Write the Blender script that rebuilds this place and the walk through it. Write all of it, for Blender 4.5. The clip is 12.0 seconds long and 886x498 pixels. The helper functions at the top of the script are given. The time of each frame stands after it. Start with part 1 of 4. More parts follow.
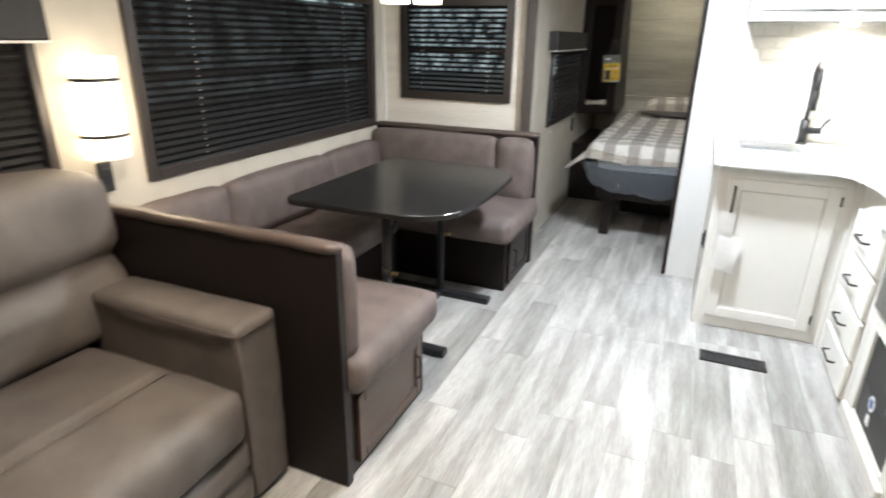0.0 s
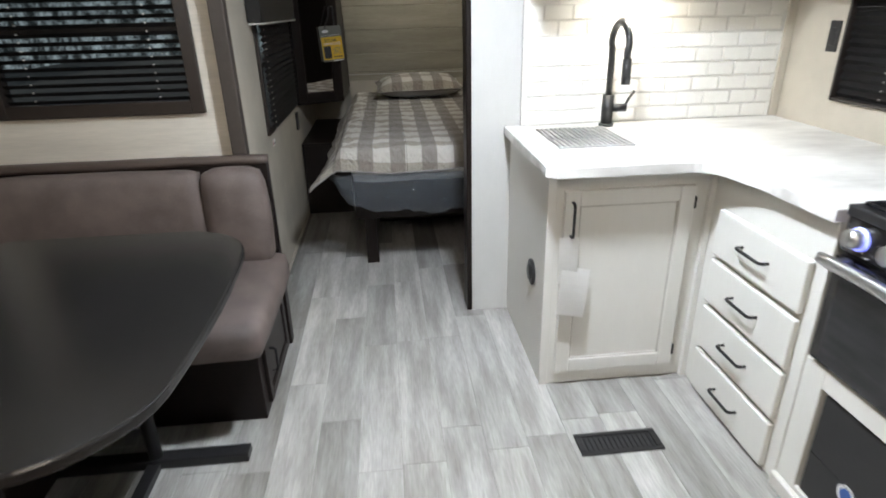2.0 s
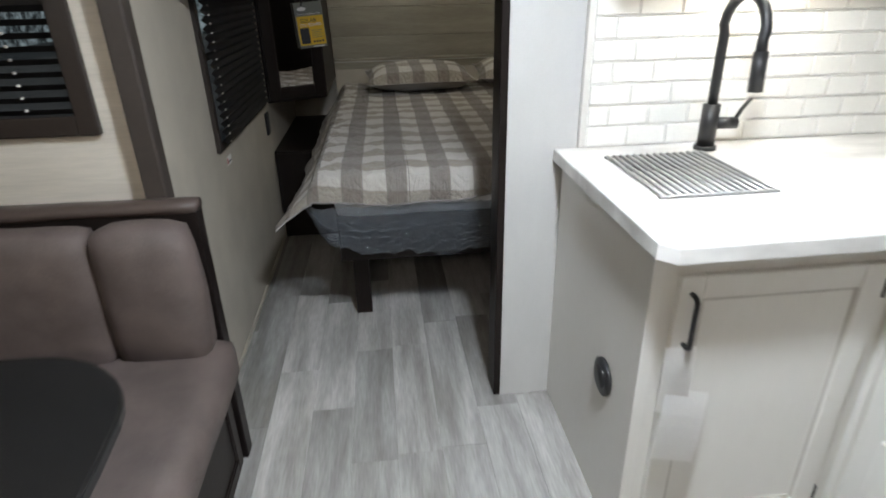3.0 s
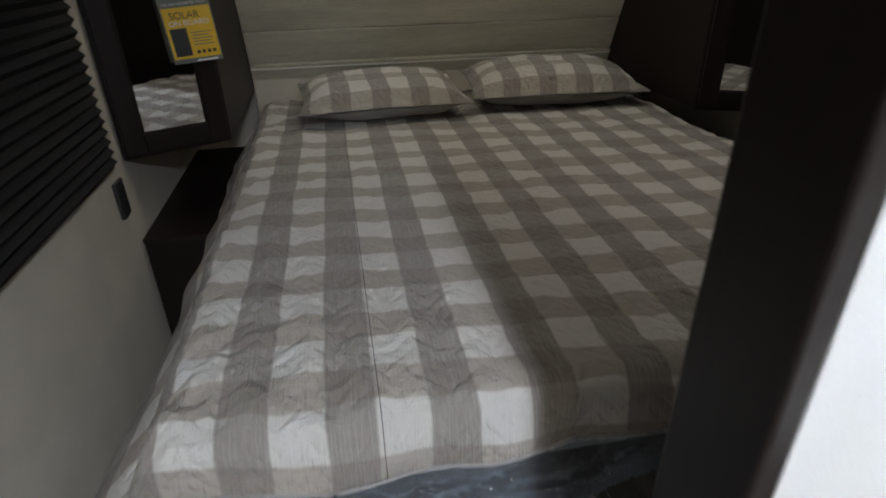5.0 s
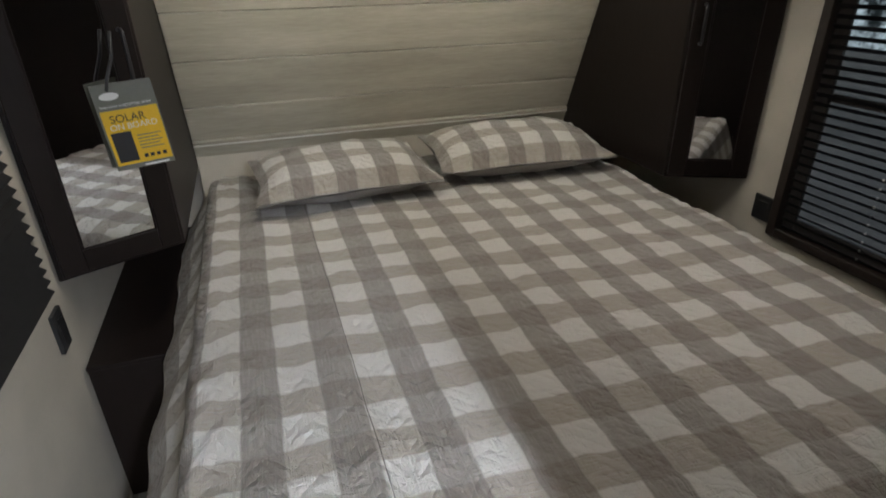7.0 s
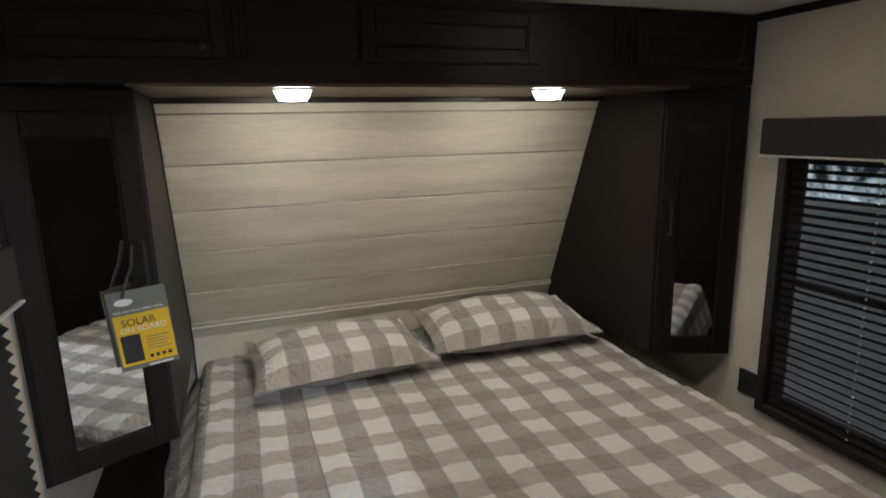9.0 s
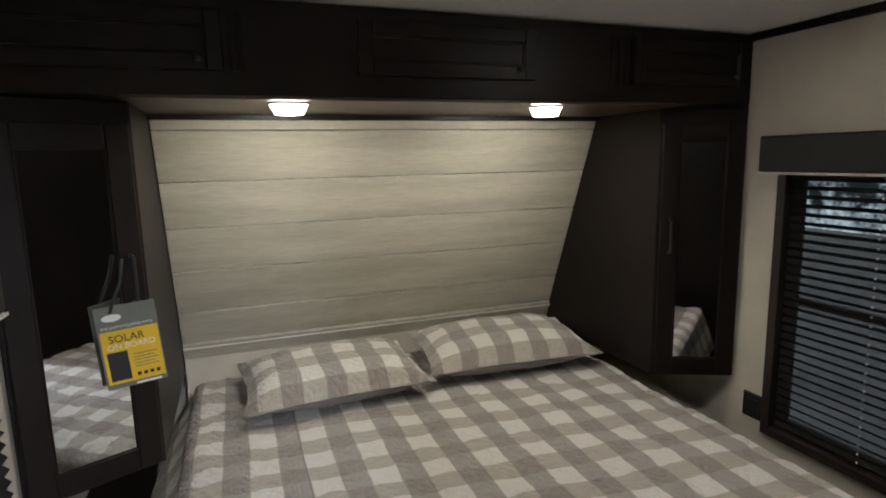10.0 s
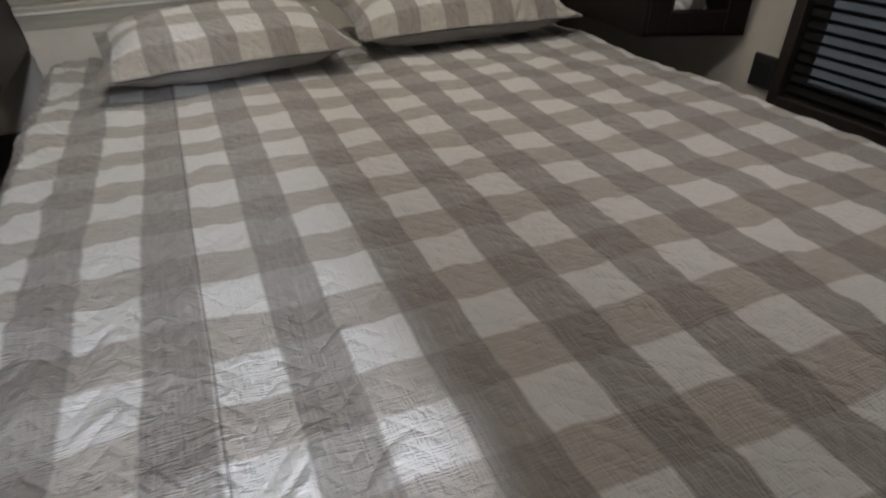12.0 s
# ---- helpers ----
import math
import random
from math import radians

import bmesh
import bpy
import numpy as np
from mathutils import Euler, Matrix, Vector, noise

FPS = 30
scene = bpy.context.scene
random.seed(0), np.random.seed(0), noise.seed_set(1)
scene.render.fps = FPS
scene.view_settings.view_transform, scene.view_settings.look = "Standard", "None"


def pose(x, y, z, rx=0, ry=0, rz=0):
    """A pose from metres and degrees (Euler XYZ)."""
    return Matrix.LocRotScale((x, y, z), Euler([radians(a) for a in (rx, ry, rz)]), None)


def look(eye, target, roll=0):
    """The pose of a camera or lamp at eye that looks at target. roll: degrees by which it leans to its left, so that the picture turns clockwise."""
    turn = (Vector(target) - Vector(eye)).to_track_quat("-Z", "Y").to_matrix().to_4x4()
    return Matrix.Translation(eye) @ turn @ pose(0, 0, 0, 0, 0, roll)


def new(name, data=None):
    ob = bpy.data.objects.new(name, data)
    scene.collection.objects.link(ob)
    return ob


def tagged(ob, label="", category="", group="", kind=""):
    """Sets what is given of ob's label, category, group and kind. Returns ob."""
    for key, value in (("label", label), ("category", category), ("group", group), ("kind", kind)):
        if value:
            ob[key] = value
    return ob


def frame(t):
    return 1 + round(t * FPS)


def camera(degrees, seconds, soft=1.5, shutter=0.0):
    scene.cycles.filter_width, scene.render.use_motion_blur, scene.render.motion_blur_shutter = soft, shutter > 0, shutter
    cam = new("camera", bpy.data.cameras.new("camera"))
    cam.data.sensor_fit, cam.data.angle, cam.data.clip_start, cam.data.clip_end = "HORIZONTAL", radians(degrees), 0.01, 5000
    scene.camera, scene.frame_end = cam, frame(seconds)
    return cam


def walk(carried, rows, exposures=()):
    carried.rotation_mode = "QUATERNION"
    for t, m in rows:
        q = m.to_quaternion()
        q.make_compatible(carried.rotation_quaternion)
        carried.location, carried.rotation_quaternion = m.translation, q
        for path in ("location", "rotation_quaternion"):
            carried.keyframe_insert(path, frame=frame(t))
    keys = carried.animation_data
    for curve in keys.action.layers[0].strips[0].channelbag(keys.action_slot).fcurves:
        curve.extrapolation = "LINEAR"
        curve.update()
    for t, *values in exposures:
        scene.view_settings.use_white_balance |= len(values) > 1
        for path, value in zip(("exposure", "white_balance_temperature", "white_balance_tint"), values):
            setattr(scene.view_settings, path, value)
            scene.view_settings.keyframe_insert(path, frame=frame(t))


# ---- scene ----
cam = camera(76.1, 12.0, 1.8, 0.4)
PATH = [
    (0, (0.028, -0.057, 1.429), (-0.712, 1.663, 0.726), 0.9),
    (0.5, (-0.089, 0.154, 1.466), (-0.474, 1.985, 0.76), -0.0),
    (1, (-0.146, 0.485, 1.412), (-0.253, 2.354, 0.708), -0.8),
    (1.5, (-0.237, 0.825, 1.397), (-0.158, 2.682, 0.657), -1.3),
    (2, (-0.352, 1.176, 1.394), (-0.185, 3.009, 0.61), -1.4),
    (2.5, (-0.351, 1.615, 1.367), (-0.178, 3.44, 0.567), -1.3),
    (2.7, (-0.354, 1.774, 1.357), (-0.175, 3.592, 0.542), -1.3),
    (4.3, (-0.33, 3.018, 1.366), (-0.109, 4.781, 0.447), -0.9),
    (4.5, (-0.327, 3.139, 1.366), (-0.085, 4.899, 0.449), -0.9),
    (5, (-0.284, 3.4, 1.373), (0.033, 5.137, 0.434), -1.1),
    (5.5, (-0.281, 3.564, 1.397), (0.112, 5.283, 0.453), -1.2),
    (6, (-0.343, 3.648, 1.429), (0.128, 5.351, 0.493), -1.2),
    (6.5, (-0.377, 3.672, 1.489), (0.147, 5.361, 0.556), -1.3),
    (8.3, (-0.425, 3.665, 1.672), (0.214, 5.47, 1.095), -1.3),
    (8.5, (-0.432, 3.667, 1.69), (0.223, 5.482, 1.165), -1.4),
    (9, (-0.426, 3.661, 1.713), (0.244, 5.498, 1.295), -1.3),
    (9.5, (-0.426, 3.649, 1.721), (0.254, 5.499, 1.378), -1.2),
    (10, (-0.416, 3.681, 1.668), (0.269, 5.533, 1.35), -1.2),
    (10.5, (-0.385, 3.753, 1.528), (0.311, 5.596, 1.178), -1.1),
    (11, (-0.353, 3.805, 1.416), (0.324, 5.569, 0.761), -1.1),
    (11.5, (-0.31, 3.874, 1.328), (0.35, 5.515, 0.394), -1.1),
    (12, (-0.196, 4.001, 1.258), (0.454, 5.515, 0.125), -1.4),
]
EXPOSURES = [
    (0, -0.12, 6500, 10), (0.5, -0.08, 6500, 10), (1.5, -0.45, 6500, 10), (2.5, -1.0, 6500, 10), (4.5, -1.15, 6300, 11), (5, -0.9, 6300, 11), (5.5, -0.5, 6250, 12),
    (6.5, -0.1, 6250, 12), (8.5, 0.2, 6300, 12), (9.5, 0.16, 6300, 12), (10.5, 0.3, 6250, 12), (11.5, 0.32, 6050, 14), (12, 0.08, 6100, 14),
]
walk(cam, [(t, look(eye, target, roll)) for t, eye, target, roll in PATH], EXPOSURES)

# ---------------------------------------------------------------- world, light
world = bpy.data.worlds.new("world")
scene.world = world
world.use_nodes = True
wn = world.node_tree.nodes
sky = wn.new("ShaderNodeTexSky")
sky.sky_type, sky.sun_disc, sky.sun_elevation, sky.sun_rotation = "NISHITA", False, radians(40), radians(200)
world.node_tree.links.new(sky.outputs[0], wn["Background"].inputs[0])
wn["Background"].inputs[1].default_value = 0.06


def lamp(name, kind, place, target, energy, size, colour, spread=170):
    data = bpy.data.lights.new(name, kind)
    data.energy, data.color = energy, colour
    if kind == "AREA":
        data.shape, data.size, data.spread = "DISK", size, radians(spread)
    else:
        data.shadow_soft_size = size
    ob = new(name, data)
    ob.matrix_world = look(place, target)
    return ob


WHITE, WARM = (0.87, 0.95, 1.04), (1.0, 0.80, 0.55)
lamp("sun", "SUN", (0, 0, 10), (3, 4, 0), 1.0, 0.1, (1, 0.95, 0.9))
lamp("light_living", "AREA", (-0.62, 0.85, 2.045), (-0.62, 0.85, 0), 46, 0.16, (1.0, 0.88, 0.74))
lamp("light_kitchen", "AREA", (0.0, 2.6, 2.045), (0.0, 2.6, 0), 90, 0.16, WHITE)
lamp("light_sink", "AREA", (0.66, 3.47, 1.495), (0.66, 3.47, 0), 7, 0.07, (1.0, 0.94, 0.82))
lamp("light_bed", "AREA", (-0.242, 5.43, 1.80), (-0.242, 6.0, 0.6), 4.9, 0.07, (1.0, 0.96, 0.81))
lamp("light_bed", "AREA", (0.607, 5.43, 1.80), (0.607, 6.0, 0.6), 4.9, 0.07, (1.0, 0.96, 0.81))
lamp("light_bedroom", "AREA", (0.75, 4.6, 2.045), (0.75, 4.6, 0), 2.0, 0.10, (1.0, 0.93, 0.84), 105)
lamp("light_sconce", "POINT", (-1.80, 1.36, 1.17), (0, 0, 0), 5, 0.05, WARM)
lamp("light_pendant", "POINT", (-1.3, 2.6, 1.53), (0, 0, 0), 5, 0.06, WHITE)


# ---------------------------------------------------------------- materials
def material(name, colour, rough=0.5, metal=0.0, vary=0.12, scale=(6, 6, 6), fine=90.0, bump=0.1, dark=None, coords="Object", per_piece=0.0, coat=0.0, spec=0.5):
    """A surface with variation at two scales and fine relief; dark is the second colour of its streaks or stains."""
    m = bpy.data.materials.new(name)
    m.use_nodes = True
    n, link = m.node_tree.nodes, m.node_tree.links.new
    b = n["Principled BSDF"]
    b.inputs["Roughness"].default_value, b.inputs["Metallic"].default_value = rough, metal
    b.inputs["Coat Weight"].default_value = coat
    b.inputs["Specular IOR Level"].default_value = spec
    tc, mp = n.new("ShaderNodeTexCoord"), n.new("ShaderNodeMapping")
    mp.inputs["Scale"].default_value = scale
    link(tc.outputs[coords], mp.inputs[0])
    vec = mp.outputs[0]
    info = n.new("ShaderNodeObjectInfo")
    if per_piece:
        add, mul = n.new("ShaderNodeVectorMath"), n.new("ShaderNodeMath")
        mul.operation, mul.inputs[1].default_value = "MULTIPLY", 37.0
        link(info.outputs["Random"], mul.inputs[0])
        link(mul.outputs[0], add.inputs[1])
        link(vec, add.inputs[0])
        vec = add.outputs[0]
    big, small = n.new("ShaderNodeTexNoise"), n.new("ShaderNodeTexNoise")
    big.inputs["Scale"].default_value, big.inputs["Detail"].default_value = 1.0, 6
    small.inputs["Scale"].default_value, small.inputs["Detail"].default_value = fine / 6.0, 4
    link(vec, big.inputs[0]), link(vec, small.inputs[0])
    ramp = n.new("ShaderNodeValToRGB")
    ramp.color_ramp.elements[0].position, ramp.color_ramp.elements[1].position = 0.36, 0.64
    second = dark or [c * (1 - vary) for c in colour]
    ramp.color_ramp.elements[0].color, ramp.color_ramp.elements[1].color = (*second, 1), (*colour, 1)
    link(big.outputs[0], ramp.inputs[0])
    mix = n.new("ShaderNodeMix")
    mix.data_type, mix.blend_type = "RGBA", "MULTIPLY"
    mix.inputs[0].default_value = min(1.0, vary * 2)
    link(ramp.outputs[0], mix.inputs[6]), link(small.outputs[0], mix.inputs[7])
    gain = n.new("ShaderNodeHueSaturation")
    gain.inputs["Value"].default_value = 1 + min(1.0, vary * 2) * 0.55
    link(mix.outputs[2], gain.inputs["Color"])
    if per_piece:
        rng = n.new("ShaderNodeMapRange")
        rng.inputs[3].default_value, rng.inputs[4].default_value = gain.inputs["Value"].default_value * (1 - per_piece), gain.inputs["Value"].default_value * (1 + per_piece * 0.6)
        link(info.outputs["Random"], rng.inputs[0]), link(rng.outputs[0], gain.inputs["Value"])
    link(gain.outputs[0], b.inputs["Base Color"])
    if bump:
        bp = n.new("ShaderNodeBump")
        bp.inputs["Strength"].default_value, bp.inputs["Distance"].default_value = bump, 0.004
        link(small.outputs[0], bp.inputs["Height"]), link(bp.outputs[0], b.inputs["Normal"])
    return m


def glow(name, colour, strength):
    m = bpy.data.materials.new(name)
    m.use_nodes = True
    b = m.node_tree.nodes["Principled BSDF"]
    b.inputs["Base Color"].default_value = (0.8, 0.8, 0.8, 1)
    b.inputs["Emission Color"].default_value, b.inputs["Emission Strength"].default_value = (*colour, 1), strength
    return m


def gingham(name):
    """Woven check in metres of cloth, with quilting and crinkles."""
    m = bpy.data.materials.new(name)
    m.use_nodes = True
    n, link = m.node_tree.nodes, m.node_tree.links.new
    b = n["Principled BSDF"]
    b.inputs["Roughness"].default_value = 0.9
    b.inputs["Sheen Weight"].default_value = 0.15
    uv, sep = n.new("ShaderNodeUVMap"), n.new("ShaderNodeSeparateXYZ")
    warp, wob = n.new("ShaderNodeTexNoise"), n.new("ShaderNodeVectorMath")
    warp.inputs["Scale"].default_value, warp.inputs["Detail"].default_value = 5.0, 5
    wob.operation = "MULTIPLY_ADD"
    wob.inputs[1].default_value = (0.015, 0.015, 0)
    link(uv.outputs[0], warp.inputs[0]), link(warp.outputs[1], wob.inputs[0]), link(uv.outputs[0], wob.inputs[2])
    link(wob.outputs[0], sep.inputs[0])

    def math_node(op, a, c=None, clamp=False):
        k = n.new("ShaderNodeMath")
        k.operation, k.use_clamp = op, clamp
        for s, v in ((0, a), (1, c)):
            if isinstance(v, (int, float)):
                k.inputs[s].default_value = v
            elif v is not None:
                link(v, k.inputs[s])
        return k.outputs[0]

    bands = []
    for axis in (0, 1):
        f = math_node("FRACT", math_node("DIVIDE", sep.outputs[axis], 0.16))
        tri = math_node("ABSOLUTE", math_node("SUBTRACT", f, 0.5))
        bands.append(math_node("MULTIPLY", math_node("SUBTRACT", tri, 0.245), 34.0, True))
    # thread streaks along each band
    streak = []
    for sc in ((330, 14, 1), (14, 330, 1)):
        mp, no = n.new("ShaderNodeMapping"), n.new("ShaderNodeTexNoise")
        mp.inputs["Scale"].default_value = sc
        no.inputs["Scale"].default_value, no.inputs["Detail"].default_value = 1.0, 3
        link(uv.outputs[0], mp.inputs[0]), link(mp.outputs[0], no.inputs[0])
        streak.append(no.outputs[0])
    col = None
    for band, st, shade in ((bands[0], streak[0], (0.295, 0.265, 0.236)), (bands[1], streak[1], (0.40, 0.37, 0.335))):
        mx = n.new("ShaderNodeMix")
        mx.data_type = "RGBA"
        mx.blend_type = "MIX" if col is None else "MULTIPLY"
        amount = math_node("MULTIPLY", band, math_node("ADD", math_node("MULTIPLY", st, 0.9), 0.5, True))
        if col is None:
            mx.inputs[6].default_value, mx.inputs[7].default_value = (0.64, 0.615, 0.575, 1), (*shade, 1)
            link(amount, mx.inputs[0])
        else:
            link(col, mx.inputs[6])
            mx.inputs[7].default_value = tuple(min(1, c / 0.66) for c in shade) + (1,)
            sub = math_node("MULTIPLY", amount, math_node("SUBTRACT", 1.0, math_node("MULTIPLY", bands[0], 0.45)))
            link(sub, mx.inputs[0])
        col = mx.outputs[2]
    link(col, b.inputs["Base Color"])
    cr, q = n.new("ShaderNodeTexNoise"), n.new("ShaderNodeTexVoronoi")
    cr.inputs["Scale"].default_value, cr.inputs["Detail"].default_value, cr.inputs["Distortion"].default_value = 24, 7, 1.2
    q.inputs["Scale"].default_value = 26
    link(uv.outputs[0], cr.inputs[0]), link(uv.outputs[0], q.inputs[0])
    usep = n.new("ShaderNodeSeparateXYZ")
    link(wob.outputs[0], usep.inputs[0])
    zig = math_node("ABSOLUTE", math_node("SUBTRACT", math_node("FRACT", math_node("DIVIDE", usep.outputs[0], 0.09)), 0.5))
    line = math_node("DIVIDE", math_node("ADD", usep.outputs[1], math_node("MULTIPLY", zig, 0.09)), 0.034)
    ridge = math_node("POWER", math_node("ABSOLUTE", math_node("SUBTRACT", math_node("FRACT", line), 0.5)), 2.0)
    weave = math_node("ADD", math_node("MULTIPLY", streak[0], 0.3), math_node("MULTIPLY", streak[1], 0.3))
    h = math_node("ADD", math_node("ADD", cr.outputs[0], math_node("MULTIPLY", q.outputs[0], 0.3)), math_node("SUBTRACT", weave, math_node("MULTIPLY", ridge, 0.75)))
    bp = n.new("ShaderNodeBump")
    bp.inputs["Strength"].default_value, bp.inputs["Distance"].default_value = 1.0, 0.022
    link(h, bp.inputs["Height"]), link(bp.outputs[0], b.inputs["Normal"])
    return m


M_LINEN = material("linen_wallpaper", (0.50, 0.458, 0.385), 0.75, vary=0.12, scale=(5, 5, 5), fine=700, bump=0.25)
M_WHITEWALL = material("white_wallpaper", (0.52, 0.515, 0.50), 0.6, vary=0.07, scale=(7, 7, 3), fine=500, bump=0.15)
M_PLANKPAPER = material("pale_plank_wallpaper", (0.66, 0.61, 0.53), 0.6, vary=0.12, scale=(1.5, 1.5, 22), fine=60, bump=0.1)
M_CEIL = material("ceiling_panel", (0.74, 0.73, 0.70), 0.6, vary=0.05)
M_FLOOR = material("grey_oak_plank", (0.45, 0.44, 0.425), 0.36, vary=0.25, scale=(15, 1.7, 6), fine=60, bump=0.12, dark=(0.26, 0.25, 0.233), per_piece=0.27)
M_JOINT = material("plank_joint", (0.24, 0.23, 0.215), 0.7)
M_ESPRESSO = material("espresso_wood", (0.013, 0.0092, 0.0082), 0.42, spec=0.2, vary=0.2, scale=(3, 3, 0.8), fine=120, bump=0.08)
M_ESPRESSO_H = material("espresso_wood_horizontal", (0.013, 0.0092, 0.0082), 0.42, spec=0.2, vary=0.2, scale=(0.8, 3, 6), fine=120, bump=0.08)
M_WALNUT = material("dark_walnut", (0.085, 0.052, 0.036), 0.4, vary=0.25, scale=(3, 3, 16), fine=90, bump=0.06)
M_WINFRAME = material("dark_window_frame", (0.026, 0.019, 0.016), 0.45, vary=0.2, scale=(4, 4, 4), bump=0.05)
M_TRIM = material("dark_taupe_trim", (0.05, 0.04, 0.034), 0.55, vary=0.15, bump=0.1)
M_SHADE = material("black_pleated_fabric", (0.022, 0.021, 0.022), 0.6, vary=0.2, scale=(30, 30, 30), fine=400, bump=0.1)
M_VALANCE = material("dark_vinyl_valance", (0.016, 0.0145, 0.014), 0.6, vary=0.15, scale=(20, 20, 20), bump=0.1)
M_LEATHER = material("taupe_leather", (0.14, 0.108, 0.098), 0.58, vary=0.32, scale=(9, 9, 9), fine=300, bump=0.5)
M_SOFA = material("grey_brown_leather", (0.122, 0.103, 0.09), 0.5, vary=0.3, scale=(8, 8, 8), fine=300, bump=0.5)
M_PIPING = material("dark_brown_vinyl", (0.075, 0.055, 0.047), 0.45, vary=0.15, bump=0.1)
M_TABLE = material("black_laminate", (0.014, 0.0135, 0.0135), 0.24, spec=0.3, vary=0.2, scale=(5, 5, 5), fine=200, bump=0.03)
M_BLACKMETAL = material("black_metal", (0.014, 0.014, 0.015), 0.42, metal=0.0, vary=0.1, bump=0.05)
M_CREAM = material("cream_painted_cabinet", (0.67, 0.66, 0.625), 0.42, vary=0.025, scale=(3, 3, 1), fine=120, bump=0.05)
M_CREAM_LINE = material("grey_glaze_groove", (0.50, 0.485, 0.45), 0.5, vary=0.1)
M_MARBLE = material("white_marble_laminate", (0.80, 0.79, 0.765), 0.3, vary=0.10, scale=(2.2, 5.5, 4), fine=24, bump=0.01, dark=(0.50, 0.485, 0.46))
M_TILE = material("white_glazed_tile", (0.80, 0.785, 0.74), 0.22, vary=0.05, scale=(8, 8, 8), bump=0.03, per_piece=0.03)
M_GROUT = material("light_grout", (0.76, 0.75, 0.72), 0.9, vary=0.1)
M_STEEL = material("brushed_steel", (0.74, 0.74, 0.75), 0.28, metal=1.0, vary=0.1, scale=(40, 4, 4))
M_DARKSTEEL = material("sink_steel", (0.30, 0.30, 0.31), 0.35, metal=1.0, vary=0.1)
M_RACK = material("satin_grey_rods", (0.46, 0.46, 0.45), 0.35, metal=0.6, vary=0.1)
M_BLACKGLASS = material("black_glass", (0.008, 0.008, 0.010), 0.06, vary=0.05, bump=0.0, coat=0.5)
M_PLASTIC = material("black_plastic", (0.018, 0.018, 0.019), 0.5, vary=0.1)
M_PALEWOOD = material("pale_greige_plank", (0.45, 0.42, 0.342), 0.55, vary=0.16, scale=(1.6, 6, 16), fine=60, bump=0.08, dark=(0.37, 0.343, 0.275), per_piece=0.08)
M_GINGHAM = gingham("taupe_gingham_quilt")
M_UNDERSIDE = material("grey_pillow_backing", (0.30, 0.285, 0.275), 0.9, vary=0.15, fine=300, bump=0.2)
M_MATTRESS = material("white_mattress_ticking", (0.70, 0.70, 0.70), 0.85, vary=0.08, fine=200, bump=0.2)
M_PAPER = material("white_paper", (0.80, 0.79, 0.77), 0.8, vary=0.03)
M_YELLOW = material("yellow_card", (0.80, 0.50, 0.012), 0.45, vary=0.05)
M_GREY_CARD = material("grey_green_card", (0.16, 0.165, 0.14), 0.5, vary=0.1)
M_INK = material("black_ink", (0.012, 0.012, 0.014), 0.5, vary=0.05)
M_WHITEINK = material("white_ink", (0.8, 0.8, 0.78), 0.6, vary=0.03)
M_GREEN = material("green_ink", (0.18, 0.36, 0.05), 0.5, vary=0.05)
M_RED = material("red_ink", (0.5, 0.10, 0.10), 0.6, vary=0.05)
M_PALE_STRIP = material("pale_vinyl_strip", (0.62, 0.60, 0.56), 0.5, vary=0.05)
M_GLOW = glow("frosted_led_lens", (1.0, 0.93, 0.80), 22.0)
M_GLOW_WARM = glow("lit_frosted_glass", (1.0, 0.86, 0.62), 7.0)
M_BLUE = glow("blue_led_ring", (0.12, 0.18, 1.0), 2.2)



def sheer(name, amount):
    """Open-weave black cloth that lets some daylight through."""
    m = M_SHADE.copy()
    m.name = name
    n, link = m.node_tree.nodes, m.node_tree.links.new
    see, mx = n.new("ShaderNodeBsdfTransparent"), n.new("ShaderNodeMixShader")
    mx.inputs[0].default_value = amount
    link(n["Principled BSDF"].outputs[0], mx.inputs[1]), link(see.outputs[0], mx.inputs[2])
    link(mx.outputs[0], n["Material Output"].inputs[0])
    return m


M_SHEER, M_SHEER_DARK = sheer("half_sheer_black_pleats", 0.72), sheer("dense_black_pleats", 0.10)

M_MIRROR = bpy.data.materials.new("mirror_silver")
M_MIRROR.use_nodes = True
mb = M_MIRROR.node_tree.nodes["Principled BSDF"]
mb.inputs["Base Color"].default_value, mb.inputs["Metallic"].default_value, mb.inputs["Roughness"].default_value = (0.86, 0.87, 0.88, 1), 1.0, 0.02

M_GLASS = bpy.data.materials.new("tinted_window_glass")
M_GLASS.use_nodes = True
gb = M_GLASS.node_tree.nodes["Principled BSDF"]
gb.inputs["Base Color"].default_value, gb.inputs["Roughness"].default_value, gb.inputs["Transmission Weight"].default_value, gb.inputs["IOR"].default_value = (0.55, 0.6, 0.62, 1), 0.02, 1.0, 1.1

M_WRAP = bpy.data.materials.new("clear_plastic_film")
M_WRAP.use_nodes = True
pn, pl = M_WRAP.node_tree.nodes, M_WRAP.node_tree.links.new
film_shader, clear, film_mix = pn["Principled BSDF"], pn.new("ShaderNodeBsdfTransparent"), pn.new("ShaderNodeMixShader")
film_shader.inputs["Base Color"].default_value, film_shader.inputs["Roughness"].default_value = (0.72, 0.78, 0.86, 1), 0.09
film_shader.inputs["Metallic"].default_value, film_shader.inputs["Coat Weight"].default_value = 0.3, 1.0
clear.inputs[0].default_value = (0.86, 0.9, 0.94, 1)
film_mix.inputs[0].default_value = 0.38
wrinkle, wrinkle_bump = pn.new("ShaderNodeTexNoise"), pn.new("ShaderNodeBump")
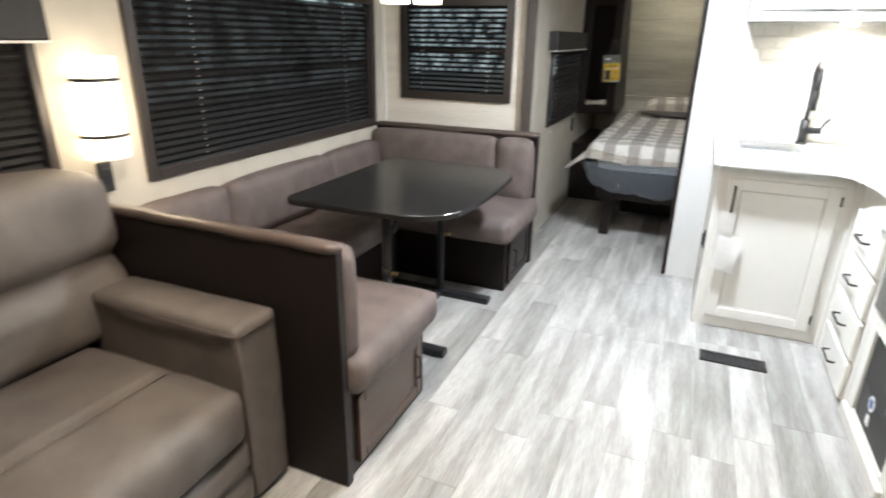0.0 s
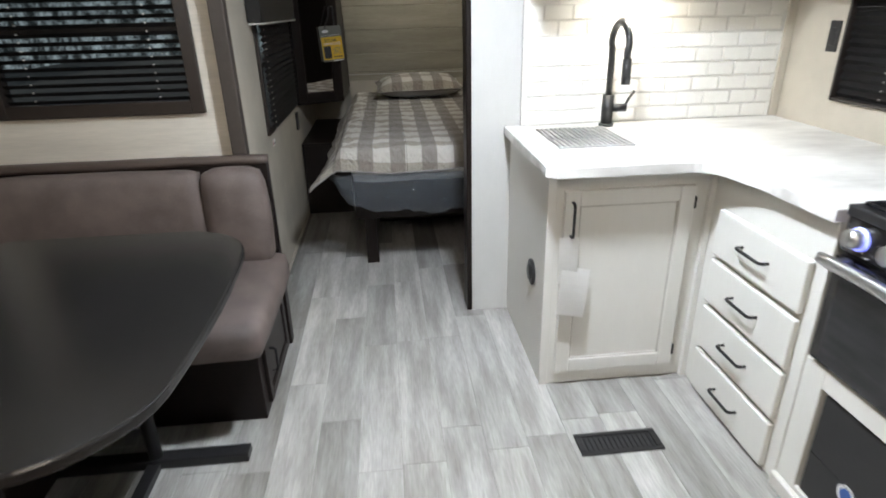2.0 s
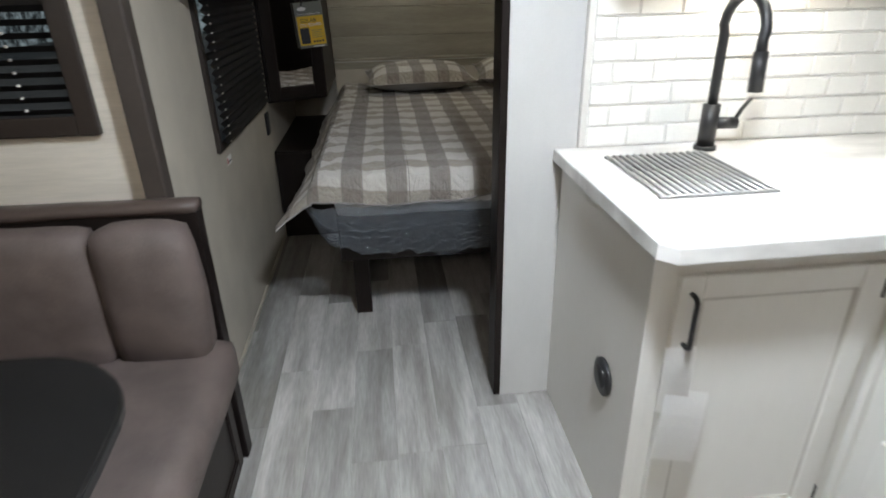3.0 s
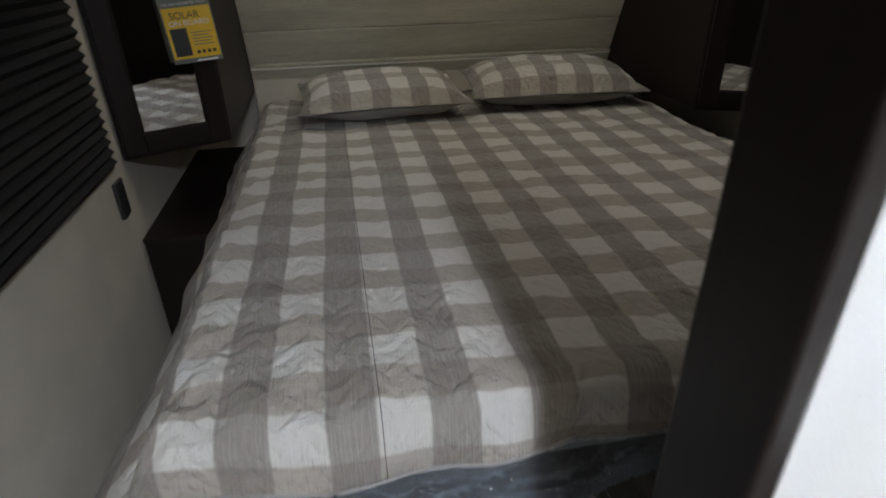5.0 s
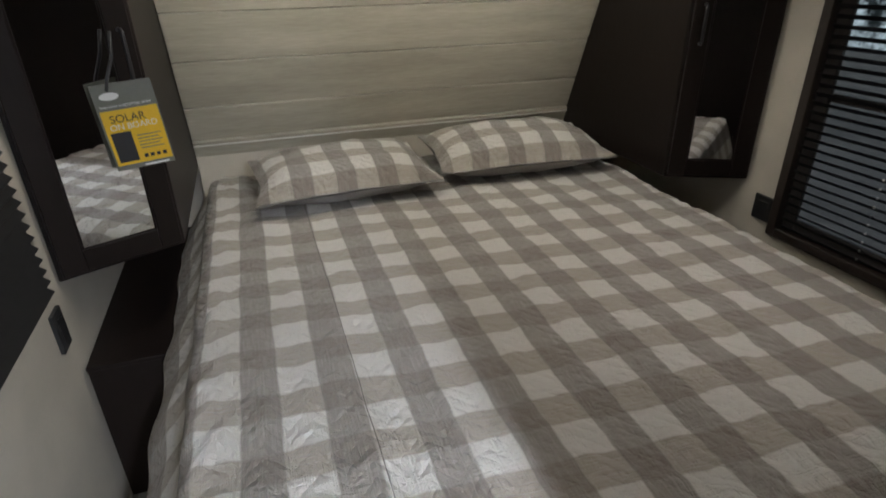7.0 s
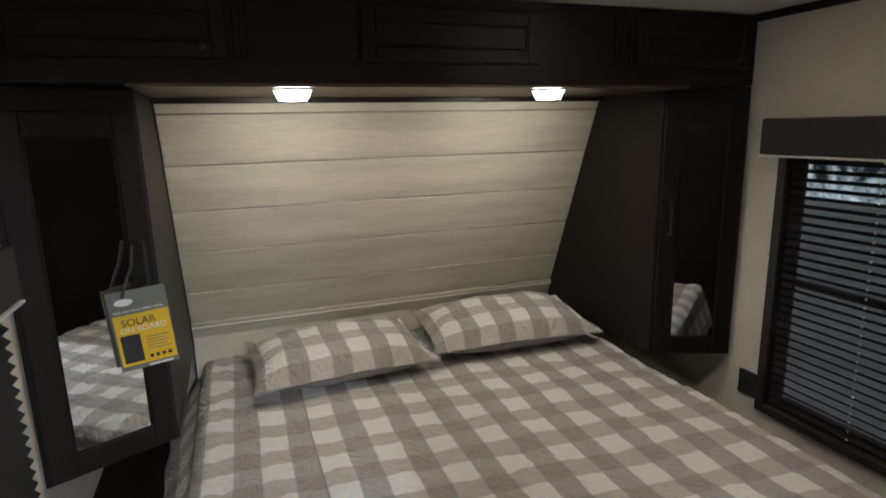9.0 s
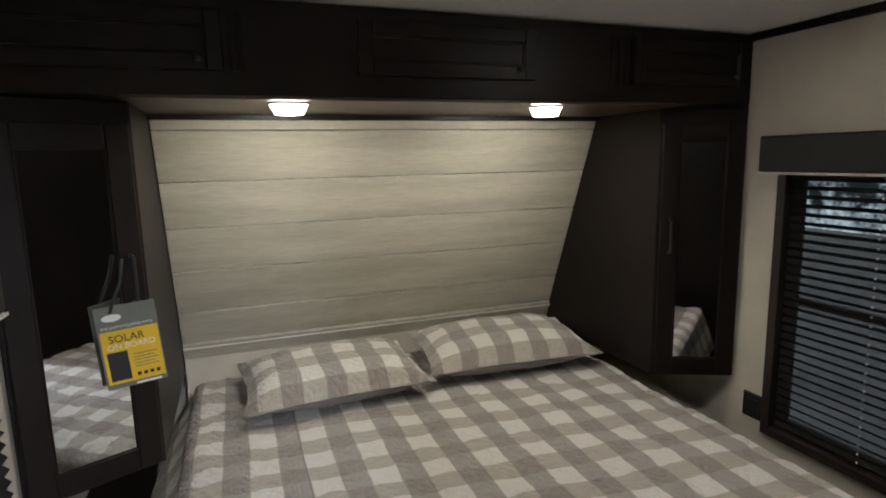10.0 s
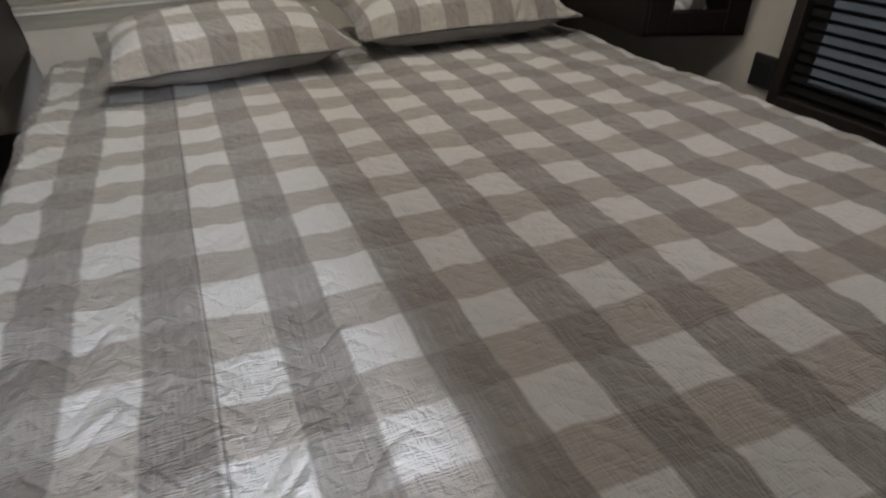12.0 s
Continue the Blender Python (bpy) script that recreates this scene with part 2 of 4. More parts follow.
wrinkle.inputs["Scale"].default_value, wrinkle.inputs["Detail"].default_value, wrinkle.inputs["Distortion"].default_value = 14, 7, 2.5
wrinkle_bump.inputs["Distance"].default_value = 0.09
pl(wrinkle.outputs[0], wrinkle_bump.inputs["Height"]), pl(wrinkle_bump.outputs[0], film_shader.inputs["Normal"])
pl(clear.outputs[0], film_mix.inputs[1]), pl(film_shader.outputs[0], film_mix.inputs[2]), pl(film_mix.outputs[0], pn["Material Output"].inputs[0])


# ---------------------------------------------------------------- builders
def thing(name, base, label, category, group="", kind=""):
    ob = new(name)
    ob.empty_display_size = 0.05
    ob.matrix_world = Matrix.Translation(base)
    ob.matrix_basis = Matrix.Translation(base)
    return tagged(ob, label, category, group, kind)


def part(name, bm, mat, parent=None, label="", smooth=False):
    me = bpy.data.meshes.new(name)
    bmesh.ops.recalc_face_normals(bm, faces=bm.faces)
    bm.to_mesh(me)
    bm.free()
    me.materials.append(mat)
    if smooth:
        me.polygons.foreach_set("use_smooth", [True] * len(me.polygons))
    ob = new(name, me)
    if parent is not None:
        ob.parent = parent
        if parent.type == "EMPTY":
            ob.matrix_parent_inverse = parent.matrix_basis.inverted()
    return tagged(ob, label)


def box(bm, x, y, z, bevel=0.0, seg=2):
    """A box from x, y and z ranges, with its edges rounded."""
    r = bmesh.ops.create_cube(bm, size=1)
    vs = r["verts"]
    bmesh.ops.scale(bm, vec=(x[1] - x[0], y[1] - y[0], z[1] - z[0]), verts=vs)
    bmesh.ops.translate(bm, vec=((x[0] + x[1]) / 2, (y[0] + y[1]) / 2, (z[0] + z[1]) / 2), verts=vs)
    if bevel:
        edges = list({e for v in vs for e in v.link_edges})
        bmesh.ops.bevel(bm, geom=edges, offset=bevel, segments=seg, affect="EDGES", profile=0.5)
    return bm


def bx(x, y, z, bevel=0.0, seg=2):
    return box(bmesh.new(), x, y, z, bevel, seg)


def rod(bm, a, b, r, n=12):
    a, b = Vector(a), Vector(b)
    m = Matrix.Translation((a + b) / 2) @ (b - a).to_track_quat("Z", "Y").to_matrix().to_4x4()
    bmesh.ops.create_cone(bm, cap_ends=True, segments=n, radius1=r, radius2=r, depth=(b - a).length, matrix=m)
    return bm


def tube(bm, pts, r, n=12):
    """A round bar that follows points."""
    pts = [Vector(p) for p in pts]
    rings = []
    for i, p in enumerate(pts):
        d = (pts[min(i + 1, len(pts) - 1)] - pts[max(i - 1, 0)]).normalized()
        side = d.cross(Vector((1, 0.01, 0.02))).normalized()
        up = d.cross(side)
        rings.append([bm.verts.new(p + r * (math.cos(a) * side + math.sin(a) * up)) for a in (2 * math.pi * k / n for k in range(n))])
    for u, v in zip(rings, rings[1:]):
        for k in range(n):
            bm.faces.new((u[k], u[(k + 1) % n], v[(k + 1) % n], v[k]))
    bm.faces.new(rings[0]), bm.faces.new(rings[-1])
    return bm


def cushion(x, y, z, r=0.04, puff=0.012, cell=0.05):
    """A soft block: rounded, a little crowned and uneven."""
    bm = bmesh.new()
    sx, sy, sz = x[1] - x[0], y[1] - y[0], z[1] - z[0]
    c = Vector(((x[0] + x[1]) / 2, (y[0] + y[1]) / 2, (z[0] + z[1]) / 2))
    bmesh.ops.create_cube(bm, size=1)
    for axis, s in ((0, sx), (1, sy), (2, sz)):
        cuts = max(1, int(s / cell))
        edges = [e for e in bm.edges if abs(abs((e.verts[0].co - e.verts[1].co)[axis]) - 1) < 1e-4]
        bmesh.ops.subdivide_edges(bm, edges=edges, cuts=cuts, use_grid_fill=True)
    half = Vector((sx / 2, sy / 2, sz / 2))
    rr = min(r, min(half) * 0.95)
    for v in bm.verts:
        p = Vector((v.co.x * sx, v.co.y * sy, v.co.z * sz))
        inner = Vector([max(-h + rr, min(h - rr, q)) for q, h in zip(p, half)])
        d = p - inner
        if d.length > 1e-6:
            p = inner + d.normalized() * rr
        for a in range(3):
            o1, o2 = (a + 1) % 3, (a + 2) % 3
            if abs(p[a]) > half[a] - rr * 0.5:
                w = (1 - (p[o1] / half[o1]) ** 2) * (1 - (p[o2] / half[o2]) ** 2)
                p[a] += math.copysign(puff * max(0, w), p[a])
        v.co = c + p + 0.004 * Vector(noise.noise_vector((c + p) * 7))
    return bm


def framed_door(parent, name, axis, at, out, a, z, mat, rail=0.055, thick=0.018, handle=None, line=None, panel=None, label=""):
    """A panelled door on a plane axis=at that faces out (+1 or -1), from a[0] to a[1] across and z[0] to z[1] up: stiles, rails and a sunk panel."""
    lo, hi = sorted((at, at + out * thick))

    def rng(u, w, l, h):
        return ((l, h), u, w) if axis == "x" else (u, (l, h), w)

    bm = bmesh.new()
    for u, w in (((a[0], a[0] + rail), z), ((a[1] - rail, a[1]), z), ((a[0] + rail, a[1] - rail), (z[0], z[0] + rail)), ((a[0] + rail, a[1] - rail), (z[1] - rail, z[1]))):
        box(bm, *rng(u, w, lo, hi), 0.0025, 1)
    door = part(name, bm, mat, parent, label)
    l2, h2 = sorted((at, at + out * (thick - 0.008)))
    part("panel", bx(*rng((a[0] + rail - 0.001, a[1] - rail + 0.001), (z[0] + rail - 0.001, z[1] - rail + 0.001), l2, h2)), panel or mat, door)
    bm = bmesh.new()
    g = 0.007
    l3, h3 = sorted((at + out * 0.004, at + out * (thick - 0.003)))
    i0, i1, j0, j1 = a[0] + rail, a[1] - rail, z[0] + rail, z[1] - rail
    for u, w in (((i0, i0 + g), (j0, j1)), ((i1 - g, i1), (j0, j1)), ((i0 + g, i1 - g), (j0, j0 + g)), ((i0 + g, i1 - g), (j1 - g, j1))):
        box(bm, *rng(u, w, l3, h3), 0.002, 1)
    part("moulding", bm, line or mat, door)
    return door


def bar_handle(parent, a, b, out, mat=None, r=0.0055):
    """A bar pull between a and b that stands off by the vector out."""
    a, b, out = Vector(a), Vector(b), Vector(out)
    bm = bmesh.new()
    d = (b - a).normalized() * 0.012
    tube(bm, [a, a + out * 0.6, a + out * 0.95 + d * 0.5, a + out + d * 1.3, b + out - d * 1.3, b + out * 0.95 - d * 0.5, b + out * 0.6, b], r, 8)
    return part("handle", bm, mat or M_BLACKMETAL, parent, "black bar handle", True)


def pleated(parent, axis, at, out, a, z, mat, cords, pitch=0.030, depth=0.018):
    """A drawn pleated shade on a plane, with pale dots along its cords."""
    k = int((z[1] - z[0]) / pitch * 2)
    facets = (bmesh.new(), bmesh.new())
    for i in range(k):
        bm = facets[i % 2]
        rows = []
        for q in (i, i + 1):
            w = z[0] + (z[1] - z[0]) * q / k
            d = at + out * (depth if q % 2 else 0.002)
            rows.append([bm.verts.new((d, s, w) if axis == "x" else (s, d, w)) for s in a])
        bm.faces.new((rows[0][0], rows[0][1], rows[1][1], rows[1][0]))
    for bm in facets:
        bmesh.ops.solidify(bm, geom=list(bm.faces), thickness=0.0012)
    shade = part("pleated_shade", facets[0], M_SHADE, parent, "black pleated shade drawn down")
    part("sheer_folds", facets[1], mat, shade)
    # Pale cubes show the cord and paint in daylight coming through its holes.
    bm = bmesh.new()
    for f in cords:
        s = a[0] + (a[1] - a[0]) * f
        for i in range(k // 2):
            w = z[0] + (z[1] - z[0]) * (2 * i + 1) / k
            d = at + out * (depth + 0.0015)
            p = (d, s, w) if axis == "x" else (s, d, w)
            bmesh.ops.create_cube(bm, size=1, matrix=Matrix.Translation(p) @ Matrix.Diagonal((0.005, 0.005, 0.006, 1)))
    part("cord_beads", bm, M_PALE_STRIP, shade, "pale cord dots between pleats, daylight through the cord holes painted in")
    return shade


def window(name, axis, at, out, a, z, label, frame_w=0.05, proud=0.02, wall=0.05, cover=None, mat=None, off=-0.012, cords=(0.16, 0.84), sash=0.0):
    """A window in a wall whose inner face is axis=at; out points into the room. Frame, divider, glass and shade."""
    base = (at, sum(a) / 2, z[0]) if axis == "x" else (sum(a) / 2, at, z[0])
    w = thing(name, base, label, "window", kind="structure")
    lo, hi = sorted((at - out * wall, at + out * proud))

    def rng(u, v, l=lo, h=hi):
        return ((l, h), u, v) if axis == "x" else (u, (l, h), v)

    bm = bmesh.new()
    f = frame_w
    for u, v in (((a[0], a[0] + f), z), ((a[1] - f, a[1]), z), ((a[0] + f, a[1] - f), (z[0], z[0] + f)), ((a[0] + f, a[1] - f), (z[1] - f, z[1]))):
        box(bm, *rng(u, v), 0.004, 2)
    fr = part("window_frame", bm, M_WINFRAME, w)
    mid = (z[0] + z[1]) / 2
    l2, h2 = sorted((at - out * (wall - 0.005), at - out * (wall - 0.022)))
    part("divider", bx(*rng((a[0] + f, a[1] - f), (mid - 0.014, mid + 0.014), l2, h2)), M_WINFRAME, fr)
    if sash:
        bm = bmesh.new()
        ls, hs = sorted((at - out * (wall - 0.023), at - out * (wall - 0.038)))
        i0, i1, j0, j1 = a[0] + f, a[1] - f, z[0] + f, z[1] - f
        for u, v in (((i0, i0 + sash), (j0, j1)), ((i1 - sash, i1), (j0, j1)), ((i0 + sash, i1 - sash), (j0, j0 + sash)), ((i0 + sash, i1 - sash), (j1 - sash, j1))):
            box(bm, *rng(u, v, ls, hs), 0.003, 1)
        part("sash", bm, M_WINFRAME, fr)
    l3, h3 = sorted((at - out * (wall - 0.010), at - out * (wall - 0.014)))
    for v in ((z[0] + f, mid - 0.014), (mid + 0.014, z[1] - f)):
        g = part("pane", bx(*rng((a[0] + f, a[1] - f), v, l3, h3)), M_GLASS, w)
        g.visible_shadow = False
    c = cover or ((a[0] + f + 0.004, a[1] - f - 0.004), (z[0] + f + 0.002, z[1] - f))
    pleated(w, axis, at + out * off, out, c[0], c[1], mat or M_SHADE, cords)
    return w


def wall(name, label, mat, boxes):
    bm = bmesh.new()
    for b in boxes:
        box(bm, *b)
    return tagged(part(name, bm, mat), label, "wall", kind="structure")


def with_hole(x, y, z, u, v, axis):
    """The four blocks of a wall round an opening u (along the wall) by v (up)."""
    al = y if axis == "x" else x
    out = []
    for uu, vv in (((al[0], u[0]), z), ((u[1], al[1]), z), (u, (z[0], v[0])), (u, (v[1], z[1]))):
        if uu[1] > uu[0] and vv[1] > vv[0]:
            out.append((x, uu, vv) if axis == "x" else (uu, y, vv))
    return out


# ---------------------------------------------------------------- structure
CEIL = 2.09
LX, RX, SX = -0.978, 1.407, -2.0     # main left wall, right wall, slide-out's outer wall
SY0, SY1 = -0.9, 3.56                # slide-out's end walls
BACK, NOSE = -1.6, 6.35
DOORX, DOORY0, DOORY1 = 0.0, 3.64, 3.745

tagged(part("floor", bx((SX - 0.05, RX + 0.05), (BACK, NOSE + 0.1), (-0.06, -0.003)), M_JOINT), "grey wood-look vinyl plank floor", "floor", kind="structure")
FLOOR = bpy.data.objects["floor"]
tagged(part("ceiling", bx((SX - 0.05, RX + 0.05), (BACK, NOSE + 0.1), (CEIL, CEIL + 0.05)), M_CEIL), "flat white panel ceiling", "ceiling", kind="structure")

BIGWIN = ((1.56, 3.42), (0.85, 1.66))
SOFAWIN = ((0.15, 1.21), (0.90, 1.66))
wall("wall_west_slide", "cream wallpapered wall of the slide-out", M_LINEN,
     with_hole((SX - 0.05, SX), (SY0, 1.38), (0, CEIL), SOFAWIN[0], SOFAWIN[1], "x") + with_hole((SX - 0.05, SX), (1.38, SY1 + 0.05), (0, CEIL), BIGWIN[0], BIGWIN[1], "x"))
ENDWIN = ((-1.86, -1.07), (1.03, 1.66))
wall("wall_slide_end", "pale plank-papered end wall of the slide-out", M_PLANKPAPER,
     with_hole((SX, LX), (SY1, SY1 + 0.05), (0, CEIL), ENDWIN[0], ENDWIN[1], "y"))
wall("wall_slide_start", "cream wallpapered end wall of the slide-out", M_LINEN, [((SX, LX), (SY0 - 0.05, SY0), (0, CEIL))])
BEDWIN = ((4.19, 5.19), (0.80, 1.46))
wall("wall_west_bedroom", "grey linen-papered bedroom wall", M_LINEN,
     with_hole((LX - 0.05, LX), (SY1 + 0.05, NOSE), (0, CEIL), BEDWIN[0], BEDWIN[1], "x"))
wall("wall_west_entry", "cream wallpapered wall", M_LINEN, [((LX - 0.05, LX), (BACK, SY0 - 0.05), (0, CEIL))])
KWIN, RWIN = ((1.95, 3.31), (1.025, 1.56)), ((4.26, 5.15), (0.62, 1.66))
wall("wall_east", "cream linen-papered long wall", M_LINEN,
     with_hole((RX, RX + 0.05), (BACK, 3.70), (0, CEIL), KWIN[0], KWIN[1], "x") + with_hole((RX, RX + 0.05), (3.70, NOSE), (0, CEIL), RWIN[0], RWIN[1], "x"))
wall("wall_back", "cream wallpapered rear wall", M_LINEN, [((LX - 0.05, RX + 0.05), (BACK - 0.05, BACK), (0, CEIL))])
wall("wall_nose", "front wall behind the headboard", M_LINEN, [((LX - 0.05, RX + 0.05), (NOSE, NOSE + 0.05), (0, CEIL))])
wall("wall_partition", "white wallpapered partition beside the bedroom opening", M_WHITEWALL, [((DOORX + 0.012, RX), (DOORY0, DOORY1 - 0.03), (0, CEIL))])
tagged(part("door_jamb", bx((DOORX - 0.012, DOORX + 0.0118), (DOORY0 - 0.001, DOORY1), (0, CEIL), 0.004), M_ESPRESSO), "espresso door jamb of the bedroom opening", "trim", kind="structure")
tagged(part("partition_back_panel", bx((DOORX + 0.013, RX - 0.002), (DOORY1 - 0.029, DOORY1), (0.0, CEIL - 0.003), 0.003), M_ESPRESSO), "espresso sliding panel behind the partition", "door", kind="structure")
tagged(part("trim_slide", bx((LX - 0.008, LX + 0.05), (3.505, 3.56), (0.0, CEIL), 0.006), M_TRIM), "dark taupe vertical trim at the slide-out's edge", "trim", kind="structure")
tagged(part("trim_corner", bx((SX, SX + 0.022), (SY1 - 0.022, SY1), (0.8, CEIL), 0.004), M_PALE_STRIP), "pale corner strip", "trim", kind="structure")
tagged(part("trim_ceiling", bx((RX - 0.014, RX), (3.80, 5.31), (CEIL - 0.028, CEIL), 0.004), M_ESPRESSO_H), "dark cove strip at the ceiling", "trim", kind="structure")
tagged(part("trim_tile", bx((0.225, 0.245), (3.622, 3.64), (0.912, 1.52), 0.003), M_PALE_STRIP), "pale edge strip beside the tiles", "trim", kind="structure")
tagged(part("trim_tile_end", bx((1.369, 1.4065), (3.618, 3.64), (0.912, 1.52), 0.003), M_LINEN), "papered corner strip beside the tiles", "trim", kind="structure")
tagged(part("baseboard", bx((LX, LX + 0.008), (3.61, 6.2), (0, 0.02), 0.002), M_LINEN), "thin wallpapered base strip", "baseboard", kind="structure")

window("window_1", "x", SX, 1, *BIGWIN, "large dark-framed dinette window with a drawn black shade", 0.045, cover=((1.612, 3.345), (0.90, 1.60)), mat=M_SHEER_DARK)
window("window_2", "x", SX, 1, *SOFAWIN, "dark-framed window above the sofa with a drawn shade", 0.035)
window("window_3", "y", SY1, -1, *ENDWIN, "dark-framed window at the dinette's end with a drawn shade", 0.05, mat=M_SHEER)
window("window_4", "x", LX, 1, *BEDWIN, "dark-framed bedroom window with a black pleated shade", 0.035, 0.016, cover=((4.229, 5.168), (0.812, 1.42)), off=0.018, cords=(0.05,))
window("window_5", "x", RX, -1, *KWIN, "kitchen window above the counter with a black shade", 0.012)
window("window_6", "x", RX, -1, *RWIN, "tall dark-framed bedroom window with a half-sheer shade", 0.035, mat=M_SHEER, cords=(0.62,), sash=0.05)


def valance(axis_at, out, y, z, label):
    v = thing("window_valance", (axis_at, sum(y) / 2, z[0]), label, "valance")
    x = sorted((axis_at + out * 0.001, axis_at + out * 0.07))
    part("fabric_box", bx(x, y, (z[0] + 0.008, z[1]), 0.008, 3), M_VALANCE, v)
    part("edge_strip", bx(sorted((axis_at + out * 0.004, axis_at + out * 0.074)), (y[0] + 0.002, y[1] - 0.002), (z[0], z[0] + 0.008), 0.002), M_PALE_STRIP, v, "pale bottom strip")
    return v


valance(SX, 1, (0.08, 1.235), (1.39, 1.60), "dark vinyl valance with a pale lower strip above the sofa")
valance(LX, 1, (4.09, 5.18), (1.34, 1.475), "dark vinyl valance above the bedroom shade")
valance(RX, -1, (1.9, 3.40), (1.405, 1.55), "dark vinyl valance above the kitchen shade")
valance(RX, -1, (4.21, 5.19), (1.588, 1.72), "dark vinyl valance above the bedroom shade")

# ---------------------------------------------------------------- outside
ground = tagged(part("ground", bx((-400, 400), (-400, 400), (-1.1, -0.95)), material("gravel_lot", (0.22, 0.21, 0.19), 0.9, vary=0.3, scale=(1, 1, 1), bump=0.5)), "gravel lot around the trailer", "ground", kind="structure")


# Added backdrop emits its own noise pattern; the glow stands in for outdoor daylight.
M_TREES = bpy.data.materials.new("glowing_tree_backdrop")
M_TREES.use_nodes = True
tn, tl = M_TREES.node_tree.nodes, M_TREES.node_tree.links.new
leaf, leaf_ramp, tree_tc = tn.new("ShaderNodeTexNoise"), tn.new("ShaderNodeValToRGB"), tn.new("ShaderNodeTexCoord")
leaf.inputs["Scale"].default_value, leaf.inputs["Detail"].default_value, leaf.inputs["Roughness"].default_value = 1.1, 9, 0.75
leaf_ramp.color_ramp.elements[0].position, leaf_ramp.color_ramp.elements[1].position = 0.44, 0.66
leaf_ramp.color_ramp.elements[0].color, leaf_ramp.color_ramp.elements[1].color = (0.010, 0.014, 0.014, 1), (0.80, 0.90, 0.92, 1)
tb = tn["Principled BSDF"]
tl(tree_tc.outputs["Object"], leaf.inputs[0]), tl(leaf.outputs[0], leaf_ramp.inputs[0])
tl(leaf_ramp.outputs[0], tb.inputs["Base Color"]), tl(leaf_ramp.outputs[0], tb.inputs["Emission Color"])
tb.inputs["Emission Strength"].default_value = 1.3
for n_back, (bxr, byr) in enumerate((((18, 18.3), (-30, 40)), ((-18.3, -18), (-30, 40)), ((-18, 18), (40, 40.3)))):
    tagged(part("backdrop", bx(bxr, byr, (-0.95, 12)), M_TREES), "glowing backdrop with daylight between distant trees painted in", "backdrop", kind="structure")

# ---------------------------------------------------------------- dinette
def bench(name, label, y_panel, y_cush, y_seat, y_base, end_panel):
    b = thing(name, (-1.4, sum(y_seat) / 2, 0), label, "dinette bench", "dinette benches")
    part("back_panel", bx((SX + 0.004, -0.845), y_panel, (0, 0.845), 0.004), M_ESPRESSO, b, "espresso back panel")
    part("top_roll", cushion((SX + 0.004, -0.838), (y_panel[0] - 0.008, y_panel[1] + 0.008), (0.835, 0.872), 0.016, 0.0), M_PIPING, b, "brown vinyl top roll", True)
    wide = (-0.852, -1.085, -1.62, -1.985)
    for x1, x0 in ((wide[0], wide[1]), (wide[1] - 0.003, wide[3])):
        part("back_cushion", cushion((x0, x1), y_cush, (0.44, 0.835), 0.035, 0.012), M_LEATHER, b, "", True)
    part("seat_cushion", cushion((SX + 0.02, -0.805), y_seat, (0.335, 0.468), 0.035, 0.01), M_LEATHER, b, "", True)
    base = part("base_box", bx((SX + 0.01, -0.862), y_base, (0, 0.334), 0.003), M_ESPRESSO, b)
    framed_door(base, "door", "x", -0.862, 1, (y_base[0] + 0.05, y_base[1] - 0.05), (0.035, 0.305), end_panel, 0.04, 0.016)
    ym = y_base[0] + 0.12 if y_base[0] > 2.5 else y_base[1] - 0.10
    bar_handle(base, (-0.847, ym, 0.13), (-0.847, ym, 0.23), (0.022, 0, 0))
    return b


bench("dinette_bench", "taupe leather dinette bench with espresso base by the sofa", (1.20, 1.235), (1.237, 1.335), (1.238, 1.86), (1.238, 1.815), M_WALNUT)
bench("dinette_bench", "taupe leather dinette bench with espresso base against the end wall", (3.445, 3.50), (3.33, 3.443), (2.79, 3.443), (2.93, 3.445), M_ESPRESSO)
sb = thing("window_bench", (-1.7, 2.3, 0), "taupe leather bench under the large dinette window", "dinette bench", "dinette benches")
part("base_box", bx((SX + 0.01, -1.50), (1.866, 2.784), (0, 0.334), 0.003), M_ESPRESSO, sb)
part("seat_cushion", cushion((SX + 0.012, -1.46), (1.868, 2.782), (0.337, 0.465), 0.035, 0.01), M_LEATHER, sb, "", True)
for y0, y1 in ((1.345, 1.905), (1.91, 2.72), (2.725, 3.32)):
    part("back_cushion", cushion((SX + 0.004, SX + 0.105), (y0, y1), (0.47, 0.765), 0.035, 0.012), M_LEATHER, sb, "", True)


